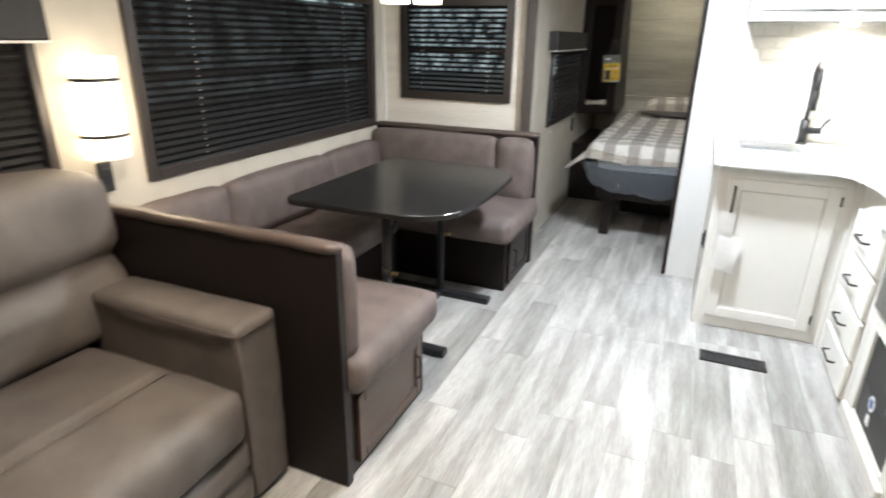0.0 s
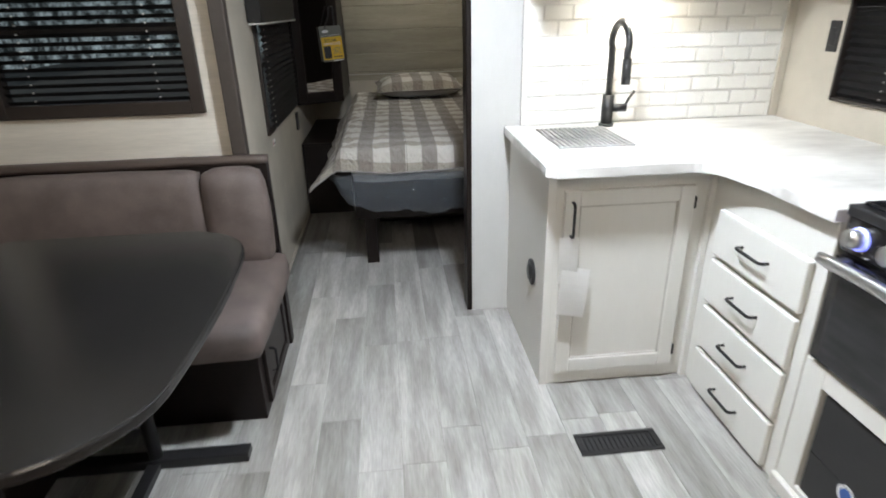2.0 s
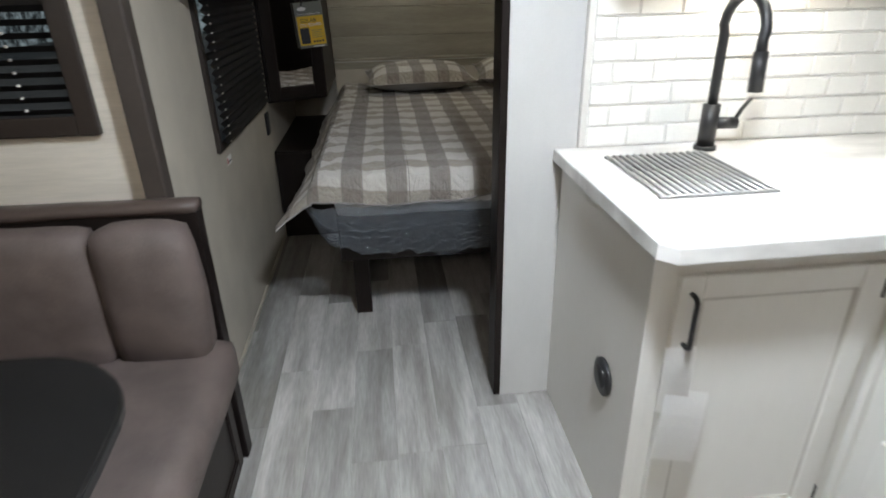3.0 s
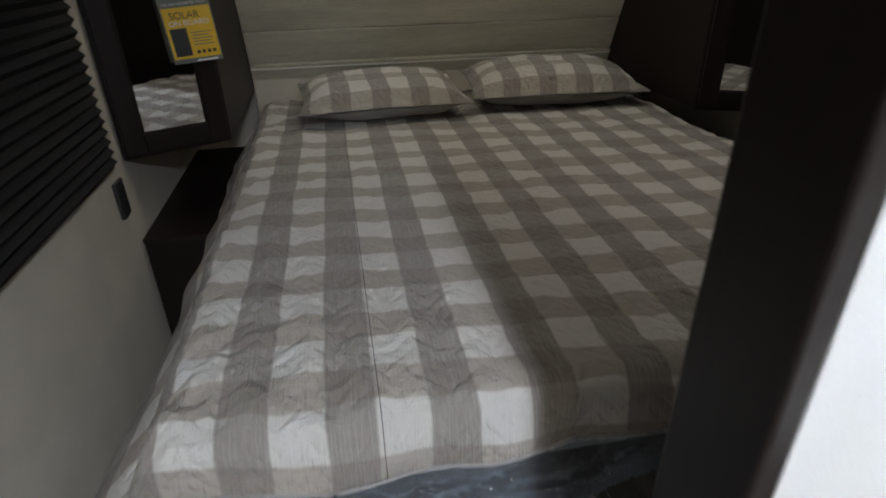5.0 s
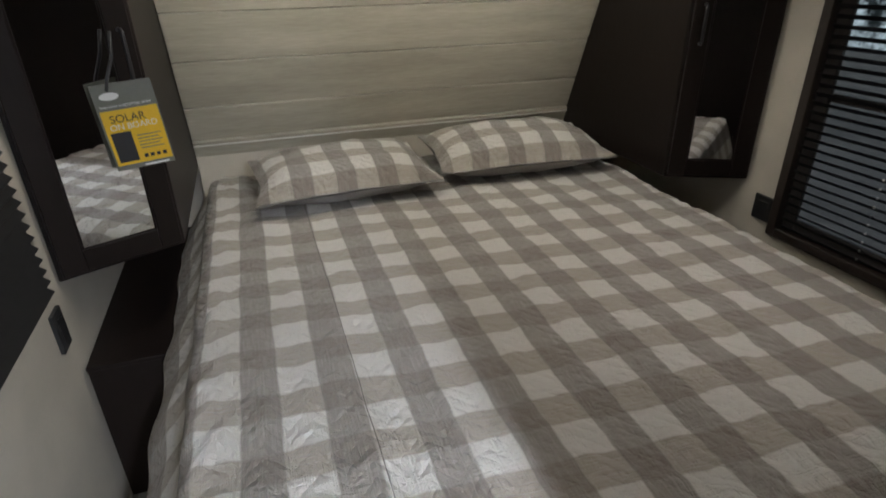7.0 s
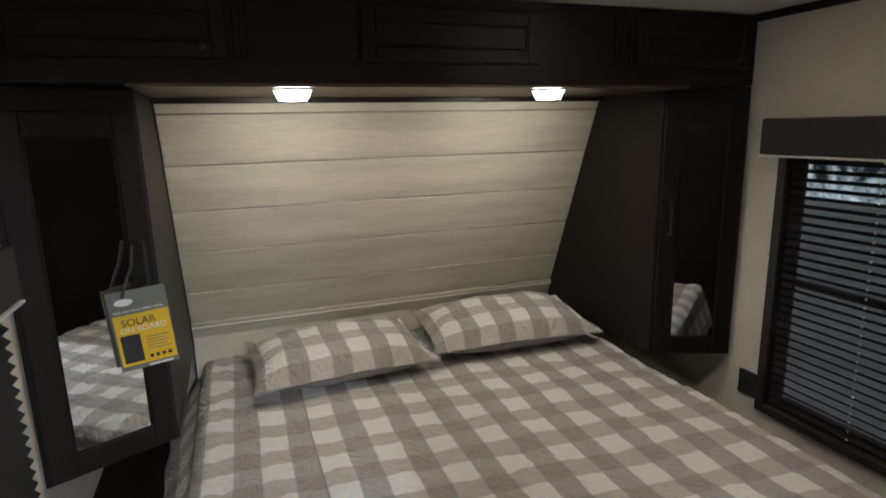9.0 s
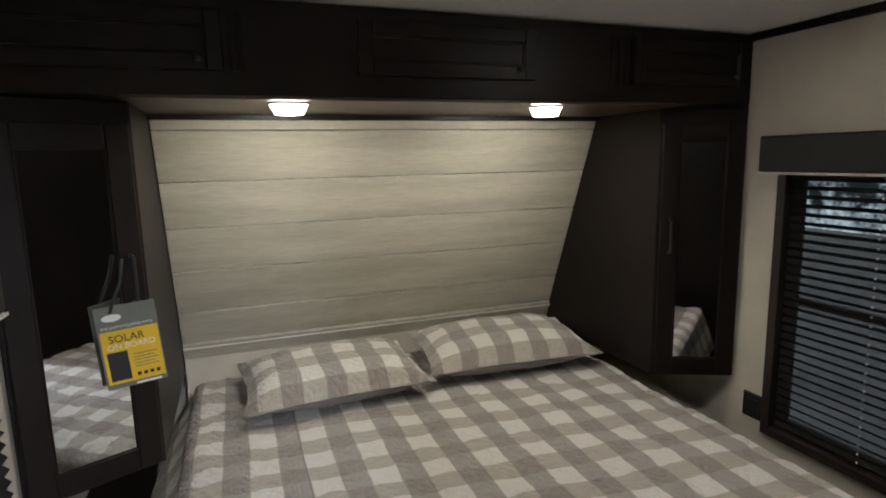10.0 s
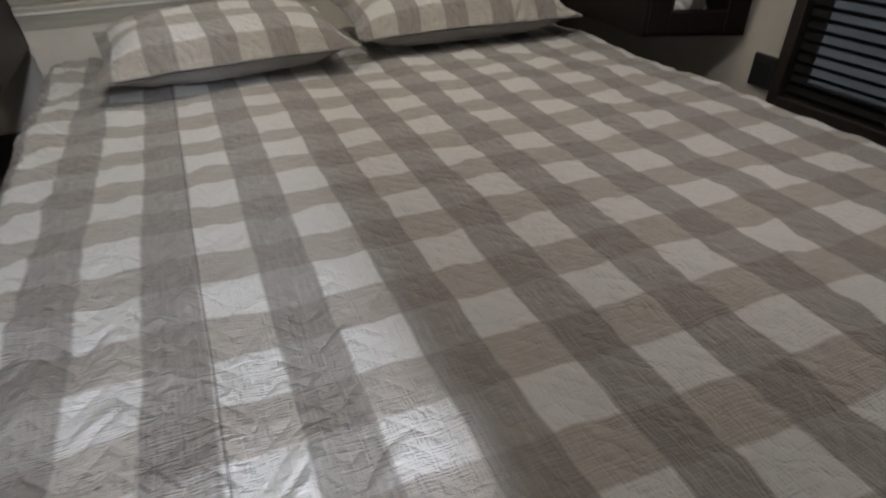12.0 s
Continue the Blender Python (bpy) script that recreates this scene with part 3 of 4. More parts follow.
def dinette_table():
    t = thing("dinette_table", (-1.2, 2.43, 0), "black laminate dinette table with rounded corners", "table")
    bm = bmesh.new()
    x0, x1, y0, y1 = -1.61, -0.83, 1.90, 2.98
    pts = []
    for cx, cy, r, a0 in ((x1 - 0.22, y0 + 0.22, 0.22, -90), (x1 - 0.20, y1 - 0.20, 0.20, 0), (x0 + 0.07, y1 - 0.07, 0.07, 90), (x0 + 0.07, y0 + 0.07, 0.07, 180)):
        for k in range(9):
            a = radians(a0 + 90 * k / 8)
            px, py = cx + r * math.cos(a), cy + r * math.sin(a)
            if px > x1 - 0.1:
                px += 0.045 * max(0.0, 1 - ((py - 2.44) / 0.54) ** 2)
            pts.append((px, py))
        if a0 == -90:
            pts += [(x1 + 0.045 * (1 - ((y - 2.44) / 0.54) ** 2), y) for y in (2.2, 2.3, 2.44, 2.55, 2.68)]
    f = bm.faces.new([bm.verts.new((x, y, 0.715)) for x, y in pts])
    r = bmesh.ops.extrude_face_region(bm, geom=[f])
    top = [v for v in r["geom"] if isinstance(v, bmesh.types.BMVert)]
    bmesh.ops.translate(bm, vec=(0, 0, 0.026), verts=top)
    rim = [e for e in bm.edges if abs(e.verts[0].co.z - e.verts[1].co.z) < 1e-6]
    bmesh.ops.bevel(bm, geom=rim, offset=0.006, segments=3, affect="EDGES", profile=0.5)
    part("tabletop", bm, M_TABLE, t)
    for y in (2.11, 2.74):
        leg = part("leg", rod(bmesh.new(), (-1.19, y, 0.03), (-1.19, y, 0.70), 0.022, 14), M_BLACKMETAL, t, "", True)
        part("foot", bx((-1.52, -0.885), (y - 0.028, y + 0.028), (0.0, 0.035), 0.004), M_BLACKMETAL, leg)
        part("top_bracket", bx((-1.45, -0.95), (y - 0.02, y + 0.02), (0.70, 0.716), 0.003), M_BLACKMETAL, leg)
        s = 1 if y < 2.4 else -1
        part("strut", rod(bmesh.new(), (-1.19, y, 0.52), (-1.19, y + s * 0.19, 0.70), 0.011, 10), M_BLACKMETAL, leg, "", True)
        part("collar", rod(bmesh.new(), (-1.19, y, 0.36), (-1.19, y, 0.40), 0.026, 14), M_BLACKMETAL, leg, "", True)
        part("knob", rod(bmesh.new(), (-1.165, y, 0.38), (-1.135, y, 0.38), 0.008, 10), material("brass", (0.6, 0.42, 0.16), 0.3, 1.0), leg, "small brass knob", True)
    part("brace_rail", bx((-1.21, -1.17), (2.14, 2.71), (0.0, 0.028), 0.003), M_BLACKMETAL, t)


dinette_table()

# ---------------------------------------------------------------- sofa
sofa = thing("sofa", (-1.5, 0.45, 0), "grey-brown leather sofa with a padded arm", "sofa")
part("base", bx((SX + 0.02, -1.14), (-0.6, 1.185), (0.03, 0.20), 0.02, 3), M_SOFA, sofa)


def tufted(x, y, z, r, puff, grooves, top):
    """A cushion with straight stitched grooves pressed into it; each groove is a place along x (on the top) or along z (on the front)."""
    bm = cushion(x, y, z, r, puff, 0.022)
    for v in bm.verts:
        for g in grooves:
            d = abs((v.co.x if top else v.co.z) - g)
            dip = 0.016 * math.exp(-(d / 0.014) ** 2)
            if top and v.co.z > z[1] - r:
                v.co.z -= dip
            elif not top and v.co.x > x[1] - r * 1.5:
                v.co.x -= dip * 1.6
    return bm


for y0, y1 in ((-0.40, 0.30), (0.305, 1.01)):
    seat = part("seat_cushion", tufted((-1.72, -1.05), (y0, y1), (0.27, 0.455), 0.045, 0.016, (-1.33,), True), M_SOFA, sofa, "", True)
    part("seam", tube(bmesh.new(), [(-1.33, y0 + 0.04, 0.449), (-1.33, (y0 + y1) / 2, 0.456), (-1.33, y1 - 0.04, 0.449)], 0.0025, 6), M_PIPING, seat, "", True)
    part("front_pad", tufted((-1.20, -1.055), (y0, y1), (0.045, 0.268), 0.03, 0.008, (0.155,), False), M_SOFA, sofa, "stitched front pad", True)
    bm = cushion((-1.93, -1.66), (y0, y1 if y1 < 0.5 else 1.185), (0.46, 0.995), 0.055, 0.02, 0.03)
    for v in bm.verts:
        v.co.x -= (v.co.z - 0.46) * 0.10
        if v.co.x > -1.82:
            v.co.x -= 0.055 * math.exp(-((v.co.z - 0.70) / 0.04) ** 2) + 0.008 * noise.noise(v.co * 5)
    bk = part("back_cushion", bm, M_SOFA, sofa, "", True)
    part("seam", tube(bmesh.new(), [(-1.735, y0 + 0.05, 0.70), (-1.722, (y0 + y1) / 2, 0.702), (-1.735, y1 - 0.02, 0.70)], 0.004, 6), M_PIPING, bk, "", True)
part("top_piping", tube(bmesh.new(), [(-1.80, -0.38, 0.985), (-1.80, 0.3, 0.995), (-1.80, 1.16, 0.985)], 0.006, 8), M_PIPING, sofa, "", True)
arm = part("arm", cushion((-1.70, -1.07), (1.015, 1.192), (0.02, 0.635), 0.02, 0.006, 0.03), M_SOFA, sofa, "padded leather arm", True)
part("arm_seam", tube(bmesh.new(), [(-1.66, 1.012, 0.612), (-1.4, 1.008, 0.614), (-1.085, 1.012, 0.612), (-1.066, 1.03, 0.612), (-1.064, 1.17, 0.612)], 0.003, 6), M_PIPING, arm, "", True)
part("arm_corner_seam", tube(bmesh.new(), [(-1.072, 1.018, 0.05), (-1.070, 1.016, 0.35), (-1.072, 1.018, 0.61)], 0.003, 6), M_PIPING, arm, "", True)

# ---------------------------------------------------------------- kitchen
kc = thing("sink_cabinet", (0.48, 3.3, 0), "cream painted sink cabinet with one panelled door", "cabinet", "kitchen cabinets")
part("body", bx((0.185, 0.785), (3.004, 3.636), (0, 0.872), 0.003), M_CREAM, kc)
part("corner_stile", bx((0.183, 0.215), (2.998, 3.004), (0.0, 0.872), 0.002), M_CREAM, kc)
kdoor = framed_door(kc, "door", "y", 3.004, -1, (0.24, 0.71), (0.065, 0.805), M_CREAM, 0.055, 0.02, line=M_CREAM_LINE)
bar_handle(kdoor, (0.268, 2.984, 0.64), (0.268, 2.984, 0.765), (0, -0.026, 0))
for z in (0.13, 0.74):
    part("hinge", bx((0.711, 0.719), (2.984, 3.003), (z - 0.022, z + 0.022), 0.002), M_BLACKMETAL, kdoor, "black hinge")
outlet = thing("power_inlet", (0.178, 3.17, 0.42), "round black plastic socket on the cabinet side", "socket")
part("plate", rod(bmesh.new(), (0.1849, 3.172, 0.42), (0.177, 3.172, 0.42), 0.052, 24), M_PLASTIC, outlet, "", True)
part("cap", rod(bmesh.new(), (0.177, 3.172, 0.42), (0.169, 3.172, 0.42), 0.032, 20), M_BLACKMETAL, outlet, "", True)

note = thing("paper_note", (0.27, 2.976, 0.45), "folded white paper sheets taped below the door handle", "paper")
for i, (x0, x1, z0, z1, lean) in enumerate(((0.225, 0.295, 0.46, 0.64, 0.0), (0.228, 0.332, 0.345, 0.53, 0.022))):
    bm = bmesh.new()
    rows = []
    for k in range(7):
        f = k / 6
        z = z0 + (z1 - z0) * f
        y = 2.978 - lean * (1 - f) - 0.006 * math.sin(f * 3) - 0.002 * i
        rows.append([bm.verts.new((x0 + lean * (f - 0.4), y, z)), bm.verts.new((x1 + lean * (f - 0.4), y - 0.004, z - 0.02 * i))])
    for p, q in zip(rows, rows[1:]):
        bm.faces.new((p[0], p[1], q[1], q[0]))
    bmesh.ops.solidify(bm, geom=list(bm.faces), thickness=0.0008)
    part("sheet", bm, M_PAPER, note)

dc = thing("drawer_cabinet", (1.0, 2.7, 0), "cream painted cabinet with four drawers", "cabinet", "kitchen cabinets")
part("body", bx((0.786, 1.40), (2.425, 3.0), (0, 0.872), 0.003), M_CREAM, dc)
part("corner_filler", bx((0.762, 0.7855), (2.985, 3.0035), (0, 0.872), 0.003), M_CREAM, dc)
for zc in (0.655, 0.47, 0.285, 0.10):
    d = part("drawer_front", bx((0.764, 0.785), (2.47, 2.915), (zc - 0.082, zc + 0.082), 0.005, 2), M_CREAM, dc)
    bar_handle(d, (0.764, 2.625, zc + 0.006), (0.764, 2.755, zc + 0.006), (-0.028, 0, 0))


def countertop():
    bm = bmesh.new()
    out = [(0.155, 3.636), (0.155, 2.945), (0.185, 2.915)]
    out += [(0.62 + 0.10 * math.sin(radians(a)), 2.815 + 0.10 * math.cos(radians(a))) for a in range(0, 91, 15)]
    out += [(0.745, 2.70), (0.752, 2.412), (1.403, 2.412), (1.403, 3.636)]
    hole = [(0.275, 3.175), (0.545, 3.175), (0.545, 3.495), (0.275, 3.495)]
    edges = []
    for loop in (out, hole):
        vs = [bm.verts.new((x, y, 0.873)) for x, y in loop]
        edges += [bm.edges.new((a, b)) for a, b in zip(vs, vs[1:] + vs[:1])]
    r = bmesh.ops.triangle_fill(bm, edges=edges, use_beauty=True)
    faces = [f for f in r["geom"] if isinstance(f, bmesh.types.BMFace)]
    e = bmesh.ops.extrude_face_region(bm, geom=faces)
    bmesh.ops.translate(bm, vec=(0, 0, 0.037), verts=[v for v in e["geom"] if isinstance(v, bmesh.types.BMVert)])
    bmesh.ops.dissolve_limit(bm, angle_limit=0.01, verts=bm.verts, edges=bm.edges)
    rim = [x for x in bm.edges if len(x.link_faces) == 2 and x.calc_face_angle(0) > 1.2 and min(v.co.z for v in x.verts) > 0.9]
    bmesh.ops.bevel(bm, geom=rim, offset=0.006, segments=3, affect="EDGES", profile=0.5)
    return tagged(part("countertop", bm, M_MARBLE), "white marbled laminate countertop with rounded edge", "countertop")


countertop()
sink = thing("kitchen_sink", (0.41, 3.33, 0.70), "steel sink under a roll-up drying rack", "sink")
bm = bx((0.277, 0.543), (3.177, 3.493), (0.70, 0.895), 0.02, 3)
bmesh.ops.delete(bm, geom=[f for f in bm.faces if f.calc_center_median().z > 0.894], context="FACES")
part("basin", bm, M_DARKSTEEL, sink)
rack = thing("drying_rack", (0.41, 3.33, 0.91), "roll-up rack of dark steel rods over the sink", "rack")
for k in range(15):
    x = 0.270 + 0.275 * k / 14
    part("rod", rod(bmesh.new(), (x, 3.170, 0.9165), (x, 3.505, 0.9165), 0.0046, 8), M_RACK, rack, "", True)
for y in (3.168, 3.503):
    part("end_strip", bx((0.262, 0.553), (y - 0.005, y + 0.005), (0.9105, 0.9175), 0.002), M_RACK, rack)

fau = thing("faucet", (0.583, 3.552, 0.91), "matte black gooseneck kitchen faucet with side lever", "faucet")
part("base_ring", rod(bmesh.new(), (0.583, 3.552, 0.91), (0.583, 3.552, 0.922), 0.031, 24), M_BLACKMETAL, fau, "", True)
part("body", rod(bmesh.new(), (0.583, 3.552, 0.92), (0.583, 3.552, 1.04), 0.024, 24), M_BLACKMETAL, fau, "", True)
arc = [(0.583, 3.552, 1.03), (0.583, 3.552, 1.15), (0.581, 3.55, 1.23)]
arc += [(0.576, 3.46 + 0.092 * math.cos(radians(a)), 1.235 + 0.092 * math.sin(radians(a))) for a in range(10, 171, 16)]
arc += [(0.57, 3.366, 1.225), (0.57, 3.362, 1.19)]
part("spout", tube(bmesh.new(), arc, 0.0135, 14), M_BLACKMETAL, fau, "", True)
part("spray_head", rod(bmesh.new(), (0.57, 3.362, 1.20), (0.57, 3.356, 1.105), 0.0175, 18), M_BLACKMETAL, fau, "", True)
lever = part("lever_hub", rod(bmesh.new(), (0.60, 3.552, 0.985), (0.662, 3.545, 0.985), 0.017, 16), M_BLACKMETAL, fau, "", True)
part("lever", tube(bmesh.new(), [(0.655, 3.545, 0.99), (0.668, 3.543, 1.02), (0.69, 3.54, 1.055)], 0.006, 8), M_BLACKMETAL, lever, "", True)

# range
rg = thing("gas_range", (1.05, 2.13, 0.45), "black built-in range with glass cover and steel handle", "range")
RY = (1.85, 2.408)
part("body", bx((0.80, 1.40), RY, (0.47, 0.90), 0.004), M_PLASTIC, rg)
cp = part("control_panel", bx((0.785, 0.80), RY, (0.80, 0.895), 0.004), M_BLACKGLASS, rg)
for k in range(5):
    y = 2.355 - k * 0.112
    kn = part("knob", rod(bmesh.new(), (0.784, y, 0.848), (0.75, y, 0.852), 0.0235, 22), M_STEEL, cp, "brushed steel knob", True)
    part("light_ring", rod(bmesh.new(), (0.7845, y, 0.848), (0.778, y, 0.848), 0.030, 24), M_BLUE, kn, "blue lit ring")
    part("pointer", bx((0.747, 0.753), (y - 0.004, y + 0.004), (0.838, 0.872), 0.002), M_STEEL, kn)
part("oven_door", bx((0.772, 0.799), (RY[0] + 0.012, RY[1] - 0.004), (0.485, 0.79), 0.006), M_BLACKGLASS, rg, "black glass oven door")
hb = part("oven_handle", cushion((0.718, 0.748), (RY[0] + 0.005, RY[1] + 0.005), (0.765, 0.80), 0.014, 0.0), M_STEEL, rg, "silver bar handle", True)
for y in (RY[0] + 0.05, RY[1] - 0.05):
    part("post", bx((0.745, 0.775), (y - 0.012, y + 0.012), (0.768, 0.795), 0.003), M_STEEL, hb)
part("cooktop_rim", bx((0.775, 1.40), RY, (0.896, 0.925), 0.005), M_BLACKMETAL, rg)
part("glass_cover", bx((0.80, 1.385), (RY[0] + 0.02, RY[1] - 0.02), (0.926, 0.936), 0.003), M_BLACKGLASS, rg, "folded black glass cover")

ps = thing("range_surround", (0.9, 2.13, 0), "cream panel below the range with an open recess", "cabinet", "kitchen cabinets")
bm = bmesh.new()
for y, z in (((1.85, 1.925), (0.0, 0.469)), ((2.345, 2.422), (0.0, 0.469)), ((1.925, 2.345), (0.41, 0.469)), ((1.925, 2.345), (0.0, 0.062))):
    box(bm, (0.786, 0.82), y, z, 0.002, 1)
part("front_frame", bm, M_CREAM, ps)
part("recess_back", bx((1.0, 1.02), (1.85, 2.42), (0, 0.46)), M_CREAM, ps)
part("recess_floor", bx((0.82, 1.0), (1.86, 2.41), (0.0, 0.06)), M_CREAM, ps)
part("toe_strip", bx((0.765, 0.786), (1.86, 2.42), (0.0, 0.05), 0.006, 3), M_PALE_STRIP, ps, "white plastic toe strip")
spk = thing("storage_case", (0.86, 2.13, 0.062), "black plastic case with printed emblem in the recess", "case")
part("shell", bx((0.792, 0.98), (1.935, 2.335), (0.0625, 0.40), 0.008, 3), M_PLASTIC, spk)
part("seam_line", bx((0.7895, 0.7925), (1.94, 2.33), (0.205, 0.209)), M_BLACKMETAL, spk)
emb = part("emblem", rod(bmesh.new(), (0.7915, 2.185, 0.185), (0.7895, 2.185, 0.185), 0.03, 24), M_WHITEINK, spk, "round pale emblem")
part("emblem_core", rod(bmesh.new(), (0.7895, 2.185, 0.185), (0.7885, 2.185, 0.185), 0.02, 20), material("blue_ink", (0.05, 0.12, 0.35), 0.5), emb)
for k in range(3):
    part("print_bar", bx((0.7895, 0.7915), (2.17 - 0.004 * k, 2.20), (0.128 - 0.014 * k, 0.137 - 0.014 * k)), M_WHITEINK, spk)
    part("print_bar", bx((0.7895, 0.7915), (2.04, 2.052 + 0.004 * k), (0.23 + 0.035 * k, 0.258 + 0.035 * k)), M_GREY_CARD, spk)

# refrigerator
fr = thing("refrigerator", (1.1, 1.3, 0.2), "built-in refrigerator with cream panels and black trim", "refrigerator")
part("body", bx((0.83, 1.40), (0.95, 1.765), (0.44, 1.95), 0.004), M_PLASTIC, fr)
part("door_trim", bx((0.792, 0.829), (0.955, 1.762), (0.445, 1.945), 0.006), M_PLASTIC, fr, "black door trim")
framed_door(fr, "door_panel", "x", 0.792, -1, (1.0, 1.735), (0.475, 1.30), M_CREAM, 0.06, 0.016, line=M_CREAM_LINE)
framed_door(fr, "door_panel", "x", 0.792, -1, (1.0, 1.735), (1.33, 1.92), M_CREAM, 0.06, 0.016, line=M_CREAM_LINE)
sr = thing("refrigerator_surround", (0.9, 1.5, 0), "cream painted tall surround beside the refrigerator", "cabinet", "kitchen cabinets")
part("stile", bx((0.786, 1.40), (1.768, 1.848), (0, 2.08), 0.003), M_CREAM, sr)
part("lower_panel", bx((0.80, 1.40), (0.95, 1.766), (0, 0.438), 0.003), M_CREAM, sr)
part("pantry_side", bx((0.786, 1.40), (0.20, 0.948), (0, 2.08), 0.003), M_CREAM, sr)
part("top_panel", bx((0.786, 1.40), (0.95, 1.766), (1.955, 2.08), 0.003), M_CREAM, sr)
vg = thing("vent_grille", (0.79, 1.5, 0.2), "black louvred vent below the refrigerator", "vent")
part("frame", bx((0.79, 0.7995), (1.25, 1.755), (0.20, 0.38), 0.003), M_PLASTIC, vg)
for k in range(7):
    part("slat", bx((0.780, 0.7898), (1.275, 1.73), (0.222 + k * 0.021, 0.234 + k * 0.021), 0.002, 1), M_BLACKMETAL, vg)

# upper kitchen cabinet, hood, tiles
uc = thing("upper_cabinet", (0.7, 3.45, 1.525), "cream painted wall cabinet above the sink", "cabinet", "kitchen cabinets")
part("body", bx((0.21, 1.40), (3.32, 3.636), (1.53, 2.085), 0.003), M_CREAM, uc)
part("light_rail", bx((0.205, 1.40), (3.30, 3.32), (1.522, 1.56), 0.003), M_CREAM, uc)
for a in ((0.25, 0.61), (0.64, 1.0), (1.03, 1.37)):
    framed_door(uc, "door", "y", 3.319, -1, a, (1.575, 2.05), M_CREAM, 0.05, 0.018, line=M_CREAM_LINE)
hd = thing("range_hood", (1.15, 2.13, 1.41), "black microwave hood above the range", "hood")
part("body", bx((1.0, 1.335), (1.85, 2.43), (1.415, 1.70), 0.006), M_PLASTIC, hd)
part("front_glass", bx((0.985, 0.9995), (1.86, 2.42), (1.43, 1.69), 0.004), M_BLACKGLASS, hd)
bs = thing("backsplash", (0.8, 3.63, 0.91), "white subway tile backsplash behind the sink", "backsplash", kind="structure")
part("grout_bed", bx((0.246, 1.369), (3.6305, 3.6395), (0.911, 1.528)), M_GROUT, bs)
puck = thing("cabinet_light", (0.66, 3.47, 1.50), "round lit puck lamp under the wall cabinet", "lamp", "puck lamps")
part("lens", rod(bmesh.new(), (0.66, 3.47, 1.529), (0.66, 3.47, 1.505), 0.035, 24), M_GLOW, puck)
sw = thing("light_switch", (1.40, 3.375, 1.26), "dark rectangular switch plate on the cream wall", "switch")
part("plate", bx((1.398, 1.4065), (3.345, 3.40), (1.20, 1.315), 0.003), M_PLASTIC, sw)
part("rocker", bx((1.394, 1.398), (3.358, 3.387), (1.225, 1.29), 0.002), M_BLACKMETAL, sw)
sw2 = thing("light_switch", (-1.99, 1.395, 0.93), "dark switch plate beside the sofa window", "switch")
part("plate", bx((-1.9995, -1.985), (1.345, 1.40), (0.85, 0.965), 0.003), M_PLASTIC, sw2)
part("rocker", bx((-1.985, -1.981), (1.358, 1.387), (0.88, 0.94), 0.002), M_BLACKMETAL, sw2)

fv = thing("floor_vent", (0.373, 2.646, 0), "black metal floor register in the planks", "vent")
bm = bmesh.new()
for x, y in (((0.229, 0.518), (2.595, 2.612)), ((0.229, 0.518), (2.681, 2.698)), ((0.229, 0.252), (2.612, 2.681)), ((0.495, 0.518), (2.612, 2.681))):
    box(bm, x, y, (-0.001, 0.008), 0.002, 1)
part("frame", bm, M_BLACKMETAL, fv)
# Flat black plate; the darkness down the opening is put in as colour.
part("duct", bx((0.252, 0.495), (2.612, 2.681), (-0.001, 0.0015)), M_INK, fv)
for k in range(14):
    x = 0.262 + k * 0.0172
    part("slat", bx((x - 0.0045, x + 0.0045), (2.613, 2.680), (0.0016, 0.0065), 0.0015, 1), M_BLACKMETAL, fv)

# lamps of the living area
sc = thing("wall_sconce", (-1.95, 1.36, 1.0), "lit frosted glass wall sconce with two dark bands", "lamp")
bm = bmesh.new()
bmesh.ops.create_cone(bm, cap_ends=True, segments=28, radius1=0.075, radius2=0.075, depth=0.35, matrix=Matrix.Translation((-1.935, 1.36, 1.17)))
part("shade", bm, M_GLOW_WARM, sc, "lit frosted glass", True)
for z in (1.075, 1.27):
    part("band", rod(bmesh.new(), (-1.935, 1.36, z - 0.007), (-1.935, 1.36, z + 0.007), 0.079, 28), M_BLACKMETAL, sc, "dark metal band")
part("wall_plate", bx((-1.9995, -1.985), (1.32, 1.40), (1.05, 1.29), 0.004), M_BLACKMETAL, sc)
pdl = thing("ceiling_lamp", (-1.3, 2.6, 1.57), "dinette ceiling lamp with two lit white shades", "lamp")
part("stem", rod(bmesh.new(), (-1.3, 2.6, 1.74), (-1.3, 2.6, CEIL), 0.01, 10), M_BLACKMETAL, pdl, "", True)
part("crossbar", rod(bmesh.new(), (-1.40, 2.56, 1.735), (-1.20, 2.64, 1.735), 0.01, 10), M_BLACKMETAL, pdl, "", True)
for sx in (-1.372, -1.228):
    part("shade", rod(bmesh.new(), (sx, 2.6 + (sx + 1.3) * 0.4, 1.575), (sx, 2.6 + (sx + 1.3) * 0.4, 1.735), 0.066, 24), M_GLOW_WARM, pdl, "lit white shade", True)
for x, y in ((-0.62, 0.85), (0.0, 2.6), (0.75, 4.6)):
    cl = thing("ceiling_light", (x, y, 2.05), "round flush lit ceiling light", "lamp", "ceiling lights")
    part("rim", rod(bmesh.new(), (x, y, CEIL), (x, y, CEIL - 0.02), 0.10, 28), M_WHITEINK, cl, "", True)
    part("lens", rod(bmesh.new(), (x, y, CEIL - 0.02), (x, y, CEIL - 0.036), 0.085, 28), M_GLOW, cl, "", True)

